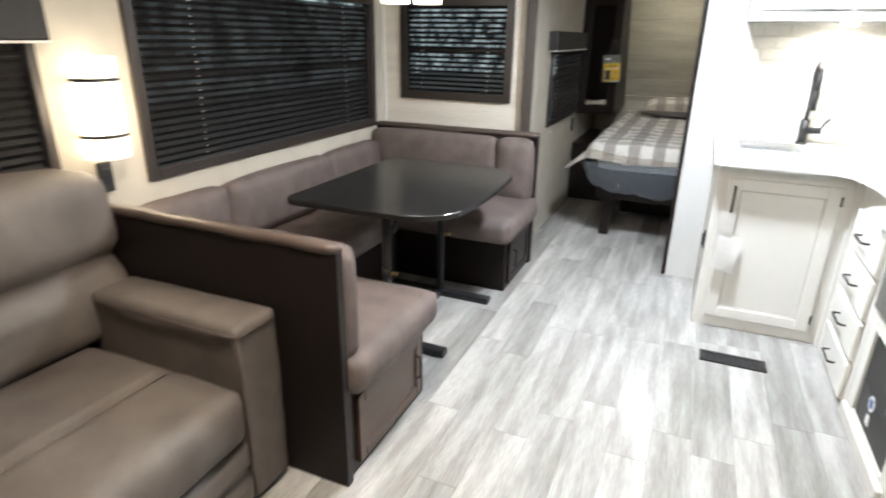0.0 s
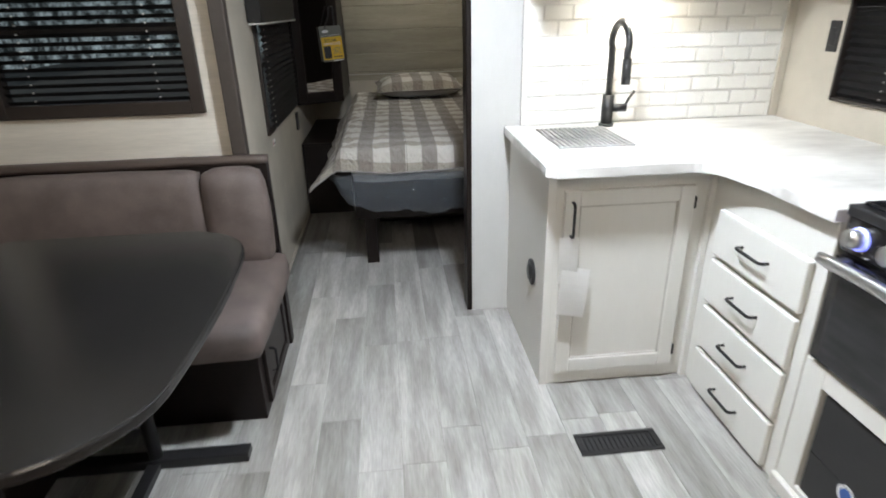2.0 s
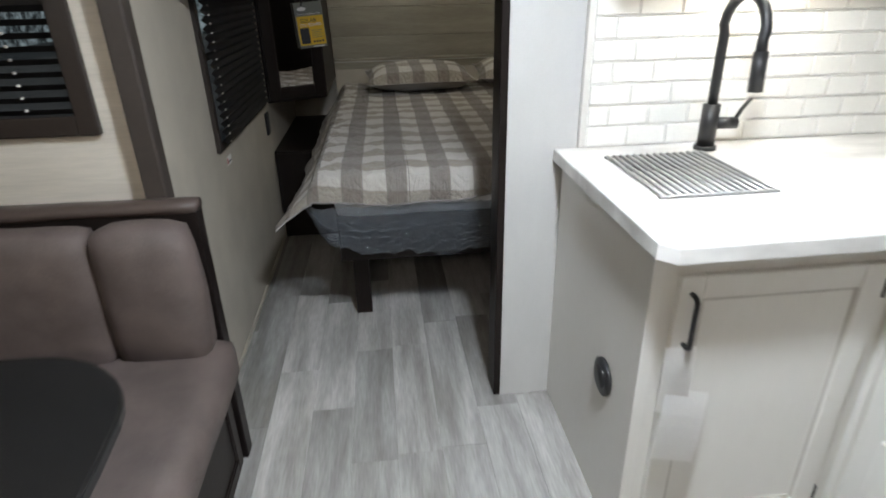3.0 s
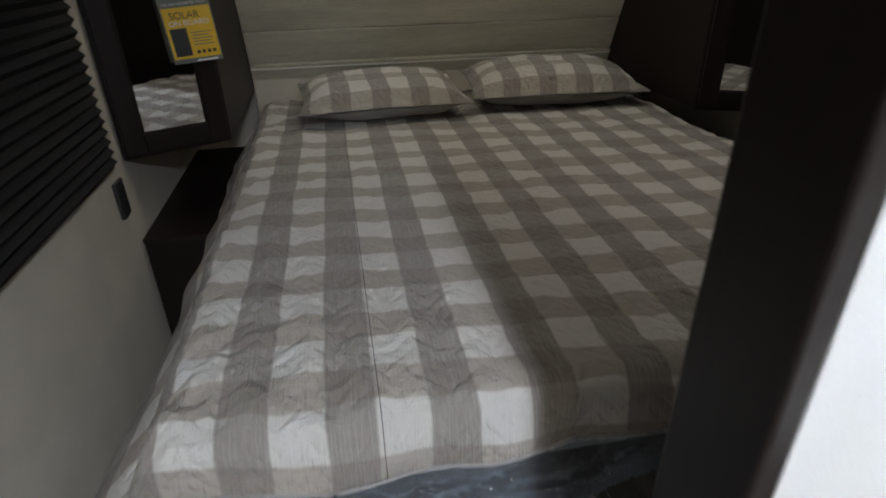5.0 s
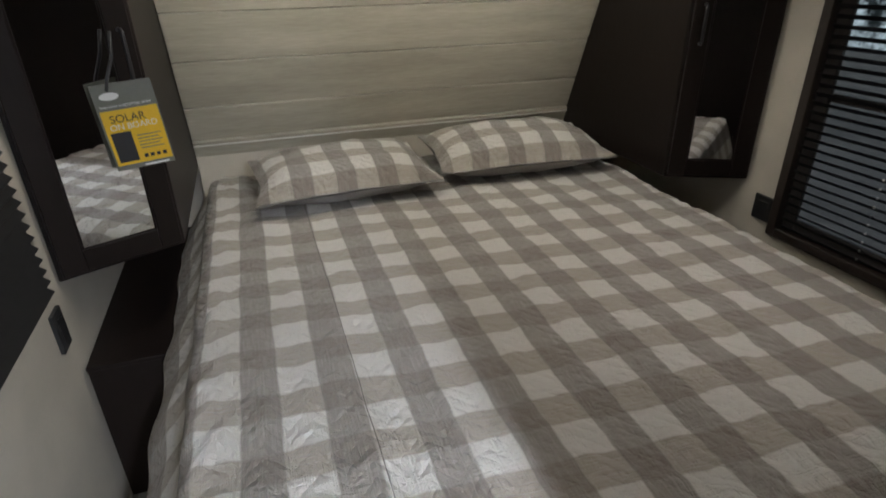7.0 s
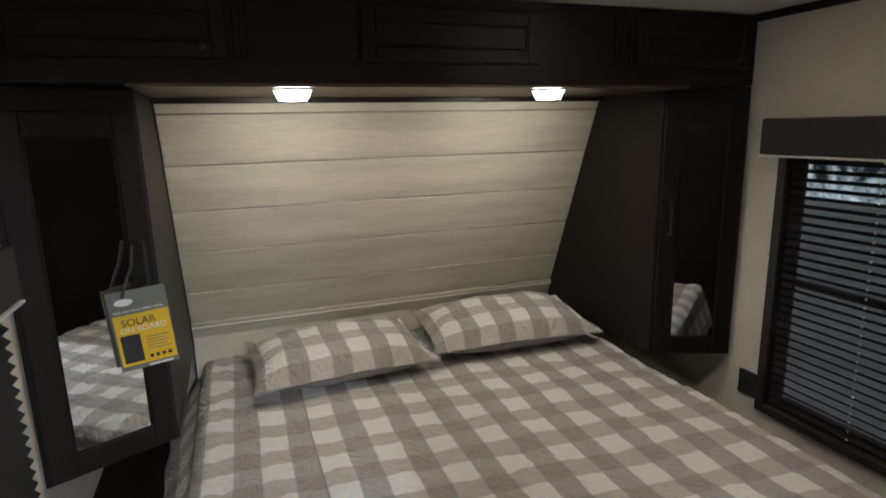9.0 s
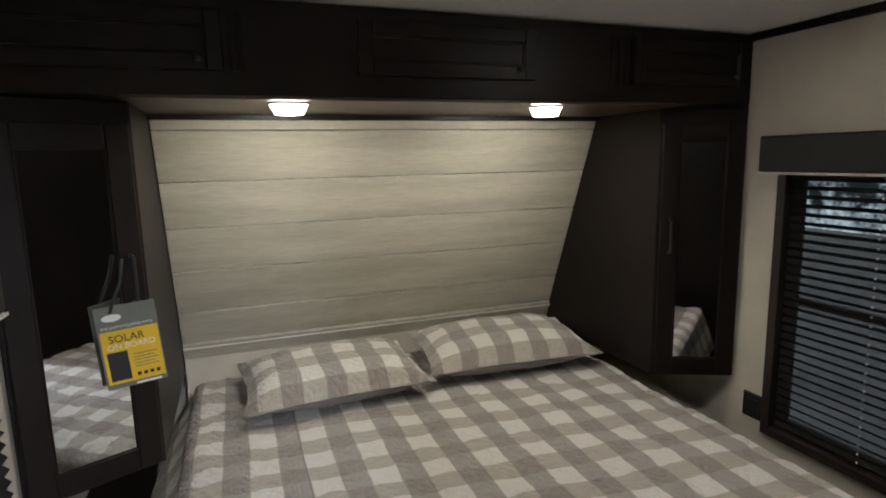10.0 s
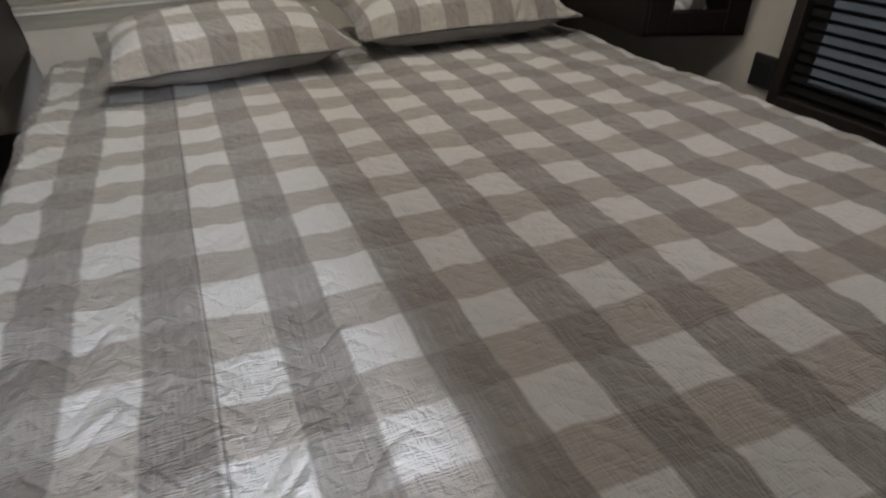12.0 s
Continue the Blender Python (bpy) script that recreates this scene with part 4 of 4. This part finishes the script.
# ---------------------------------------------------------------- bedroom
CF = 5.30  # face of the bedroom cabinets
up = thing("overhead_cabinet", (0.21, 5.6, 1.81), "espresso overhead cabinet across the bed's head", "cabinet", "bedroom cabinets")
part("body", bx((LX + 0.002, RX - 0.002), (CF, 5.93), (1.84, 2.086), 0.004), M_ESPRESSO_H, up)
for a in ((-0.93, -0.41), (-0.06, 0.50), (0.87, 1.37)):
    d = framed_door(up, "door", "y", CF, -1, a, (1.90, 2.05), M_ESPRESSO_H, 0.04, 0.018)
    part("knob", rod(bmesh.new(), (a[1] - 0.06, CF - 0.017, 1.93), (a[1] - 0.06, CF - 0.035, 1.93), 0.009, 14), M_BLACKMETAL, d, "", True)
for a in (-0.39, -0.375, -0.36, 0.79, 0.82, 0.85):
    part("reed", bx((a - 0.004, a + 0.004), (CF - 0.006, CF), (1.90, 2.05), 0.002, 1), M_ESPRESSO, up)
part("under_board", bx((-0.658, 1.116), (CF + 0.004, 5.90), (1.832, 1.8395)), M_WALNUT, up, "brown underside board")


def side_cabinet(wall_pt, inner_pt, label):
    """A tall bedside wardrobe whose mirrored door turns towards the bed."""
    (xw, yw), (xi, yi) = wall_pt, inner_pt
    c = thing("bedside_wardrobe", ((xw + xi) / 2, 5.7, 0.79), label, "wardrobe", "bedroom cabinets")
    bm = bmesh.new()
    foot = [(xw, yw), (xi, yi), (xi, NOSE - 0.004), (xw, NOSE - 0.004)]
    vs = [bm.verts.new((x, y, z)) for z in (0.785, 1.836) for x, y in foot]
    bmesh.ops.convex_hull(bm, input=vs)
    bmesh.ops.bevel(bm, geom=[e for e in bm.edges if e.calc_face_angle(0) > 0.2], offset=0.003, segments=1, affect="EDGES")
    part("body", bm, M_ESPRESSO, c)
    a, b = (Vector((*wall_pt, 0)), Vector((*inner_pt, 0))) if xw < xi else (Vector((*inner_pt, 0)), Vector((*wall_pt, 0)))
    w, turn = (b - a).length, math.degrees(math.atan2(b.y - a.y, b.x - a.x))
    m = pose(a.x, a.y, 0, 0, 0, turn)
    side = 1 if xw < xi else -1
    d = framed_door(c, "door", "y", 0, -1, (0.012, w - 0.012), (0.80, 1.775), M_ESPRESSO, 0.062, 0.02)
    part("mirror", bx((0.012 + 0.068, w - 0.012 - 0.068), (-0.0155, -0.0122), (0.868, 1.707)), M_MIRROR, d, "narrow mirror panel")
    hx = w - 0.045 if side > 0 else 0.045
    bar_handle(d, (hx, -0.02, 1.29), (hx, -0.02, 1.42), (0, -0.026, 0))
    for ob in (d, *d.children):
        ob.data.transform(m)
    return c


side_cabinet((LX + 0.003, 5.305), (-0.66, 5.46), "espresso bedside wardrobe with a narrow mirror door and a hang tag")
side_cabinet((RX - 0.003, 5.30), (1.118, 5.44), "espresso bedside wardrobe with a narrow mirror door by the window")

hbd = thing("headboard_wall", (0.21, 6.1, 0.7), "pale greige plank headboard sloping back towards the bed", "headboard", kind="structure")
P0, P1 = Vector((0, 5.835, 1.822)), Vector((0, 6.235, 0.87))
part("backing", bx((-0.658, 1.116), (6.262, 6.30), (0.3, 1.0)), M_ESPRESSO, hbd)


def sloped(x, f0, f1, lift, thick):
    d = P1 - P0
    n = Vector((0, d.z, -d.y)).normalized()
    if n.y > 0:
        n = -n
    bm = bmesh.new()
    a, b = P0 + d * f0, P0 + d * f1
    vs = [bm.verts.new((xx, q.y + n.y * l, q.z + n.z * l)) for xx in x for q in (a, b) for l in (lift, lift - thick)]
    bmesh.ops.convex_hull(bm, input=vs)
    edges = [e for e in bm.edges if e.calc_face_angle(0) > 1.0]
    bmesh.ops.bevel(bm, geom=edges, offset=0.0025, segments=1, affect="EDGES")
    return bm


cuts = (0.0, 0.045, 0.235, 0.42, 0.605, 0.80, 0.955)
for f0, f1 in zip(cuts, cuts[1:]):
    part("plank", sloped((-0.658, 1.116), f0 + 0.0021, f1 - 0.0021, 0.0, 0.012), M_PALEWOOD, hbd)
part("slope_backing", sloped((-0.658, 1.116), 0.0, 1.03, -0.013, 0.01), M_TRIM, hbd)
part("rail", sloped((-0.658, 1.116), 0.956, 1.03, 0.010, 0.022), M_PALEWOOD, hbd)
part("lower_board", bx((-0.658, 1.116), (6.24, 6.26), (0.3, 0.868), 0.003), M_LINEN, hbd, "pale papered board below the rail")
part("pale_bead", bx((-0.658, 1.116), (6.212, 6.222), (0.888, 0.894)), M_PALE_STRIP, hbd)
part("top_strip", bx((-0.658, 1.116), (5.808, 5.824), (1.812, 1.8315), 0.002), M_ESPRESSO, hbd, "thin dark strip")

for x in (-0.242, 0.607):
    pk = thing("puck_lamp", (x, 5.41, 1.80), "round lit puck lamp under the overhead cabinet", "lamp", "puck lamps")
    bm = bmesh.new()
    bmesh.ops.create_cone(bm, cap_ends=True, segments=28, radius1=0.040, radius2=0.054, depth=0.026, matrix=Matrix.Translation((x, 5.41, 1.814)))
    part("lens", bm, M_GLOW, pk, "lit frosted lens", True)
    part("rim", rod(bmesh.new(), (x, 5.41, 1.8318), (x, 5.41, 1.827), 0.058, 28), M_WHITEINK, pk, "", True)

ns = thing("nightstand", (-0.8, 5.7, 0), "black-brown box nightstand between wall and bed", "nightstand")
part("carcass", bx((LX + 0.009, -0.64), (5.255, 6.24), (0, 0.509), 0.003), M_ESPRESSO, ns)
part("top", bx((LX + 0.008, -0.636), (5.25, 6.24), (0.5095, 0.526), 0.003), M_ESPRESSO, ns)

wo = thing("wall_outlet", (-0.97, 5.10, 0.65), "black outlet plate under the bedroom window", "socket")
part("plate", bx((LX, LX + 0.012), (5.16, 5.23), (0.64, 0.757), 0.003), M_PLASTIC, wo)
part("socket", bx((LX + 0.012, LX + 0.015), (5.175, 5.215), (0.66, 0.737), 0.001), M_BLACKMETAL, wo)
wo = thing("wall_outlet", (1.40, 5.2, 0.655), "black outlet plate beside the bedroom window", "socket")
part("plate", bx((RX - 0.012, RX), (5.155, 5.237), (0.655, 0.752), 0.003), M_PLASTIC, wo)
part("socket", bx((RX - 0.015, RX - 0.012), (5.17, 5.222), (0.675, 0.732), 0.001), M_BLACKMETAL, wo)

# bed
bed = thing("bed_base", (0.23, 5.1, 0), "dark wooden bed platform on a plinth with front legs", "bed")
part("platform", bx((-0.56, 1.04), (4.20, 6.232), (0.31, 0.538), 0.004), M_ESPRESSO_H, bed)
part("plinth", bx((-0.45, 0.95), (5.0, 6.23), (0, 0.299), 0.004), M_ESPRESSO, bed)
for x in (-0.485, 0.93):
    part("leg", bx((x - 0.035, x + 0.035), (4.29, 4.335), (0, 0.312), 0.003), M_ESPRESSO, bed)
part_m = part("mattress", cushion((-0.57, 1.09), (4.078, 6.23), (0.54, 0.702), 0.05, 0.004, 0.12), M_MATTRESS, None, "", True)
tagged(part_m, "white mattress still wrapped in clear plastic", "mattress")


def hang(s, edge, r, slope):
    """Cloth length s past an edge: how far out and down it comes."""
    t = s - edge
    if t <= 0:
        return s, 0.0
    arc = r * math.pi / 2
    if t < arc:
        a = t / r
        return edge + r * math.sin(a), r * (1 - math.cos(a))
    return edge + r + (t - arc) * slope, r + (t - arc) * math.sqrt(1 - slope ** 2)


def comforter():
    bm = bmesh.new()
    uvl = bm.loops.layers.uv.new("UVMap")
    nx, ny = 170, 180
    u0, u1, v0, v1 = -0.85, 1.36, 3.955, 6.20
    grid = []
    for j in range(ny + 1):
        row = []
        for i in range(nx + 1):
            u, v = u0 + (u1 - u0) * i / nx, v0 + (v1 - v0) * j / ny
            fl = 0.60 + 0.12 * math.exp(-max(0, v - 4.0) * 3)
            if u < 0.2:
                x, dz1 = hang(-u, 0.575, 0.06, fl)
                x = -x
            else:
                x, dz1 = hang(u, 1.085, 0.05, 0.3)
            y, dz2 = hang(-v, -4.10, 0.05, 0.15)
            y = -y
            z = 0.742 - math.hypot(dz1, dz2) if dz1 * dz2 > 0 else 0.742 - dz1 - dz2
            p = Vector((u, v, 0.3))
            edge = 1 + 1.4 * math.exp(-max(0, u + 0.58) * 7) + 0.8 * math.exp(-max(0, v - 4.05) * 6)
            soft = 0.010 * noise.noise(p * 4.5) + edge * (0.007 * noise.noise(p * 11) + 0.0058 * noise.noise(p * 27))
            ridge = 0.006 * max(0, noise.noise(Vector((u * 7 + v * 3, v * 2 - u, 2.0))))
            z += (soft + ridge) * (1 if dz1 + dz2 < 0.03 else 0.3)
            if dz1 > 0.04:
                x += 0.009 * (math.sin(v * 11 + 2.3 * math.sin(v * 3.7)) + 1.2 * noise.noise(Vector((v * 6, 4, 1)))) * min(1, dz1 * 6) * (-1 if u < 0.2 else 1)
            if dz2 > 0.04:
                y += 0.010 * math.sin(u * 17 + 2 * math.sin(u * 4)) * min(1, dz2 * 8)
                z += 0.012 * math.sin(u * 6)
            row.append((bm.verts.new((x, y, z)), ((u - 0.01 * v - 0.0689) / 0.166 * 0.16 + 0.08, (v + 0.07 * u - 0.026) / 0.167 * 0.16 + 0.08)))
        grid.append(row)
    for j in range(ny):
        for i in range(nx):
            q = (grid[j][i], grid[j][i + 1], grid[j + 1][i + 1], grid[j + 1][i])
            f = bm.faces.new([a[0] for a in q])
            for lp, a in zip(f.loops, q):
                lp[uvl].uv = (a[1][0] + 1.6, a[1][1])
    ci = round((-0.27 - u0) / (u1 - u0) * nx)
    seam_line = [grid[j][ci][0].co + Vector((0, 0, 0.0006)) for j in range(0, ny + 1)]
    hem_line = [grid[0][i][0].co.copy() for i in range(nx + 1)]
    bmesh.ops.recalc_face_normals(bm, faces=bm.faces)
    bmesh.ops.solidify(bm, geom=list(bm.faces), thickness=0.012)
    c = tagged(part("comforter", bm, M_GINGHAM, None, "", True), "taupe and white gingham quilted comforter draped over the bed", "comforter")
    part("stitched_seam", tube(bmesh.new(), seam_line, 0.0009, 6), M_TRIM, c, "grey stitched seam", True)
    part("hem", tube(bmesh.new(), hem_line, 0.0035, 8), M_UNDERSIDE, c, "grey hem", True)
    return c


comforter()


def pillow(cx, cy, cz, wx, wy, wz, tilt, turn, shift):
    p = thing("pillow", (cx, cy, cz), "plump gingham pillow with grey underside leaning on the headboard", "pillow", "pillows")
    m = pose(cx, cy, cz, tilt, 0, turn)
    for side, name in ((1, "top_cover"), (-1, "underside")):
        bm = bmesh.new()
        uvl = bm.loops.layers.uv.new("UVMap")
        n = 30
        g = []
        for j in range(n + 1):
            row = []
            for i in range(n + 1):
                a, b = 2 * i / n - 1, 2 * j / n - 1
                e = (1 - min(1, abs(a) / 0.94) ** 3.2) * (1 - min(1, abs(b) / 0.91) ** 3.0)
                h = max(0.0, e) ** 0.55
                bow_x = 1 - 0.055 * (1 - b * b) * abs(a) ** 4
                bow_y = 1 - 0.085 * (1 - a * a) * abs(b) ** 4
                q = Vector((a * wx / 2 * bow_x, b * wy / 2 * bow_y, side * (0.002 + h * wz * (0.58 if side > 0 else 0.52))))
                w = noise.noise_vector(Vector((a * 2.2 + cx, b * 2.2, 3.0 * side)))
                fold = 0.006 * noise.noise(Vector((a * 7 + cx, b * 7, side)))
                q += Vector((0.008 * w[0], 0.008 * w[1], (0.012 * w[2] + fold) * min(1, h * 1.5)))
                row.append((bm.verts.new(m @ q), (a * wx / 2 + shift + 1.6, b * wy / 2 + 0.03 + 1.6)))
            g.append(row)
        for j in range(n):
            for i in range(n):
                qd = (g[j][i], g[j][i + 1], g[j + 1][i + 1], g[j + 1][i])
                f = bm.faces.new([k[0] for k in qd])
                for lp, k in zip(f.loops, qd):
                    lp[uvl].uv = k[1]
        part(name, bm, M_GINGHAM if side > 0 else M_UNDERSIDE, p, "" if side > 0 else "plain grey underside", True)
    return p


pillow(-0.09, 5.86, 0.829, 0.70, 0.46, 0.145, 4, 3, 0.02)
pillow(0.675, 5.90, 0.836, 0.77, 0.46, 0.155, 5, -4, 0.05)


def plastic_wrap():
    """Loose film over the mattress foot: bunched at its top, sharp crinkles, an uneven sagging lower edge."""
    bm = bmesh.new()
    nx, nz = 230, 60
    rows = []
    for j in range(nz + 1):
        row = []
        for i in range(nx + 1):
            x = -0.69 + 1.76 * i / nx
            f = j / nz
            belly = max(0.0, 1 - abs(x + 0.22) / 0.55)
            corner = max(0.0, 1 - (x + 0.69) / 0.10)
            drop = 0.11 + 0.13 * belly ** 0.8 + 0.05 * noise.noise(Vector((x * 4.1, 1.7, 0))) + 0.025 * noise.noise(Vector((x * 13, 5, 0)))
            z = 0.602 - f * drop * (1 - 0.6 * corner)
            p = Vector((x * 8.0 + f * 2.6, f * 3.2 - x * 1.5, 0.5))
            crease = (1 - abs(noise.noise(p * 1.6))) ** 4 + 0.6 * (1 - abs(noise.noise(p * 3.9))) ** 5 + 0.45 * (1 - abs(noise.noise(p * 9.5))) ** 6
            y = 4.068 - 0.03 * crease * min(1, 0.35 + f * 2.5) - 0.008 * math.sin(min(1, f * 1.3) * math.pi) * (0.6 + belly) + 0.05 * f * f + 0.16 * corner ** 2
            n2 = noise.noise_vector(Vector((x * 26, f * 9, 2.5)))
            row.append(bm.verts.new((x + 0.008 * n2[1], y + 0.004 * n2[0], z + 0.006 * n2[2])))
        rows.append(row)
    for p, q in zip(rows, rows[1:]):
        for i in range(nx):
            bm.faces.new((p[i], p[i + 1], q[i + 1], q[i]))
    bmesh.ops.triangulate(bm, faces=bm.faces)
    return tagged(part("plastic_wrap", bm, M_WRAP), "crumpled clear plastic hanging from the mattress foot", "plastic wrap")


plastic_wrap()


# hang tag on the wardrobe handle
def lettering(body, place, size, mat, parent, name):
    cu = bpy.data.curves.new(name, "FONT")
    cu.body, cu.size, cu.extrude = body, size, 0.0003
    tmp = bpy.data.objects.new(name, cu)
    scene.collection.objects.link(tmp)
    me = bpy.data.meshes.new_from_object(tmp)
    bpy.data.objects.remove(tmp)
    me.transform(place @ Matrix.Identity(4))
    me.materials.clear()
    me.materials.append(mat)
    ob = new(name, me)
    ob.parent = parent
    return ob


tag = thing("hang_tag", (-0.72, 5.352, 1.04), "yellow and grey cardboard solar tag hanging from the wardrobe handle", "tag")
TX, TZ, TY = -0.695, 1.068, 5.372
TM = pose(TX, TY, TZ, 0, -4.0, 8) @ Matrix.Scale(0.98, 4)
TW, TH = 0.150, 0.235
bm = bx((-TW / 2, TW / 2), (0, 0.002), (0, TH), 0.0006, 1)
bm.transform(TM)
card = part("card", bm, M_GREY_CARD, tag, "grey printed card")


def on_card(name, x, z, mat, depth=0.0006, level=0):
    b = bx(x, (-depth - 0.0004 * level, -0.0001 - 0.0004 * level), z)
    b.transform(TM)
    return part(name, b, mat, card)


on_card("yellow_field", (-0.070, 0.072), (0.014, 0.165), M_YELLOW)
on_card("solar_panel_print", (-0.062, -0.012), (0.022, 0.105), M_INK, level=2)
for k in range(4):
    on_card("icon", (0.002 + k * 0.016, 0.012 + k * 0.016), (0.026, 0.036), M_INK, level=2)
for k in range(5):
    on_card("print_bar", (0.0, 0.060 - 0.008 * (k % 2)), (0.052 + k * 0.009, 0.0545 + k * 0.009), M_GREY_CARD, level=2)
on_card("white_edge", (-0.004, 0.06), (0.003, 0.008), M_WHITEINK)
bm = bmesh.new()
bmesh.ops.create_cone(bm, cap_ends=True, segments=24, radius1=0.024, radius2=0.024, depth=0.0008, matrix=Matrix.Translation((-0.035, -0.0008, 0.202)) @ pose(0, 0, 0, 90) @ Matrix.Diagonal((1, 0.42, 1, 1)))
bm.transform(TM)
part("oval_mark", bm, M_WHITEINK, card, "white oval mark")
for body, x, z, size, mt, nm in (("SOLAR", -0.052, 0.132, 0.029, M_INK, "title"), ("ON BOARD", -0.058, 0.112, 0.0225, M_WHITEINK, "title"), ("THIS UNIT IS EQUIPPED WITH", -0.066, 0.172, 0.0095, M_WHITEINK, "caption")):
    lettering(body, TM @ pose(x, -0.0022, z, 90), size, mt, card, nm)
part("loop", tube(bmesh.new(), [(-0.705, 5.378, 1.42), (-0.712, 5.366, 1.36), (-0.735, 5.356, 1.305), (-0.742, 5.352, 1.278)], 0.0045, 8), M_PLASTIC, tag, "black strap loop", True)

st = thing("warning_sticker", (-0.977, 4.3, 0.72), "small white and red warning sticker on the wall", "sticker")
part("backing", bx((LX, LX + 0.0008), (4.30, 4.37), (0.720, 0.755)), M_PAPER, st)
part("red_corner", bx((LX + 0.0009, LX + 0.0014), (4.304, 4.318), (0.726, 0.75)), M_RED, st)
part("print_bar", bx((LX + 0.0009, LX + 0.0014), (4.322, 4.365), (0.728, 0.735)), M_INK, st)

# ---------------------------------------------------------------- pieces last: tiles and planks
TWD, THT = 0.123, 0.0605


def tile_mesh(w):
    bm = bx((0.0015, w - 0.0015), (3.6262, 3.6315), (0.0015, THT - 0.0015), 0.004, 1)
    me = bpy.data.meshes.new("tile")
    bm.to_mesh(me)
    bm.free()
    me.materials.append(M_TILE)
    return me


tile_cache = {}
row = 0
z = 0.912
while z + THT < 1.53:
    x = 0.247 - (TWD / 2 if row % 2 else 0)
    while x < 1.36:
        a, b = max(x, 0.247), min(x + TWD, 1.368)
        w = round(b - a, 3)
        if w > 0.02:
            if w not in tile_cache:
                tile_cache[w] = tile_mesh(w)
            t = new("tile", tile_cache[w])
            t.parent = bs
            t.matrix_parent_inverse = bs.matrix_basis.inverted()
            t.matrix_basis = Matrix.Translation((a, 0, z))
        x += TWD
    z += THT
    row += 1

PW = 0.1455
plank_rng = random.Random(5)
plank_cache = {}
x = -0.516 - 3 * PW
cols = []
while x < 0.80:
    cols.append(x)
    x += PW
for ci, x in enumerate(cols):
    y = -0.3 - plank_rng.random() * 0.9
    x0, x1 = max(x, LX - 0.001), min(x + PW, 0.80)
    if x < -0.7:
        x0 = x
    while y < 5.2:
        ln = plank_rng.choice((0.61, 0.76, 0.92))
        key = (round(x1 - x0, 4), ln)
        if key not in plank_cache:
            bm = bx((0.0005, key[0] - 0.0005), (0.0005, ln - 0.0005), (-0.004, 0.0), 0.0006, 1)
            me = bpy.data.meshes.new("plank")
            bm.to_mesh(me)
            bm.free()
            me.materials.append(M_FLOOR)
            plank_cache[key] = me
        if x1 - x0 > 0.02:
            p = new("plank", plank_cache[key])
            p.parent = FLOOR
            p.matrix_basis = Matrix.Translation((x0, y, 0))
        y += ln
bm = bmesh.new()
for k in range(7):
    y = 1.0
    xx = -0.516 - 3 * PW - (k + 1) * PW
    while y < 3.5:
        ln = plank_rng.choice((0.61, 0.76, 0.92))
        box(bm, (xx + 0.0008, xx + PW - 0.0008), (y + 0.0008, y + ln - 0.0008), (-0.004, 0.0))
        y += ln
tagged(part("slide_planks", bm, M_FLOOR, FLOOR), "", "", kind="stuff")
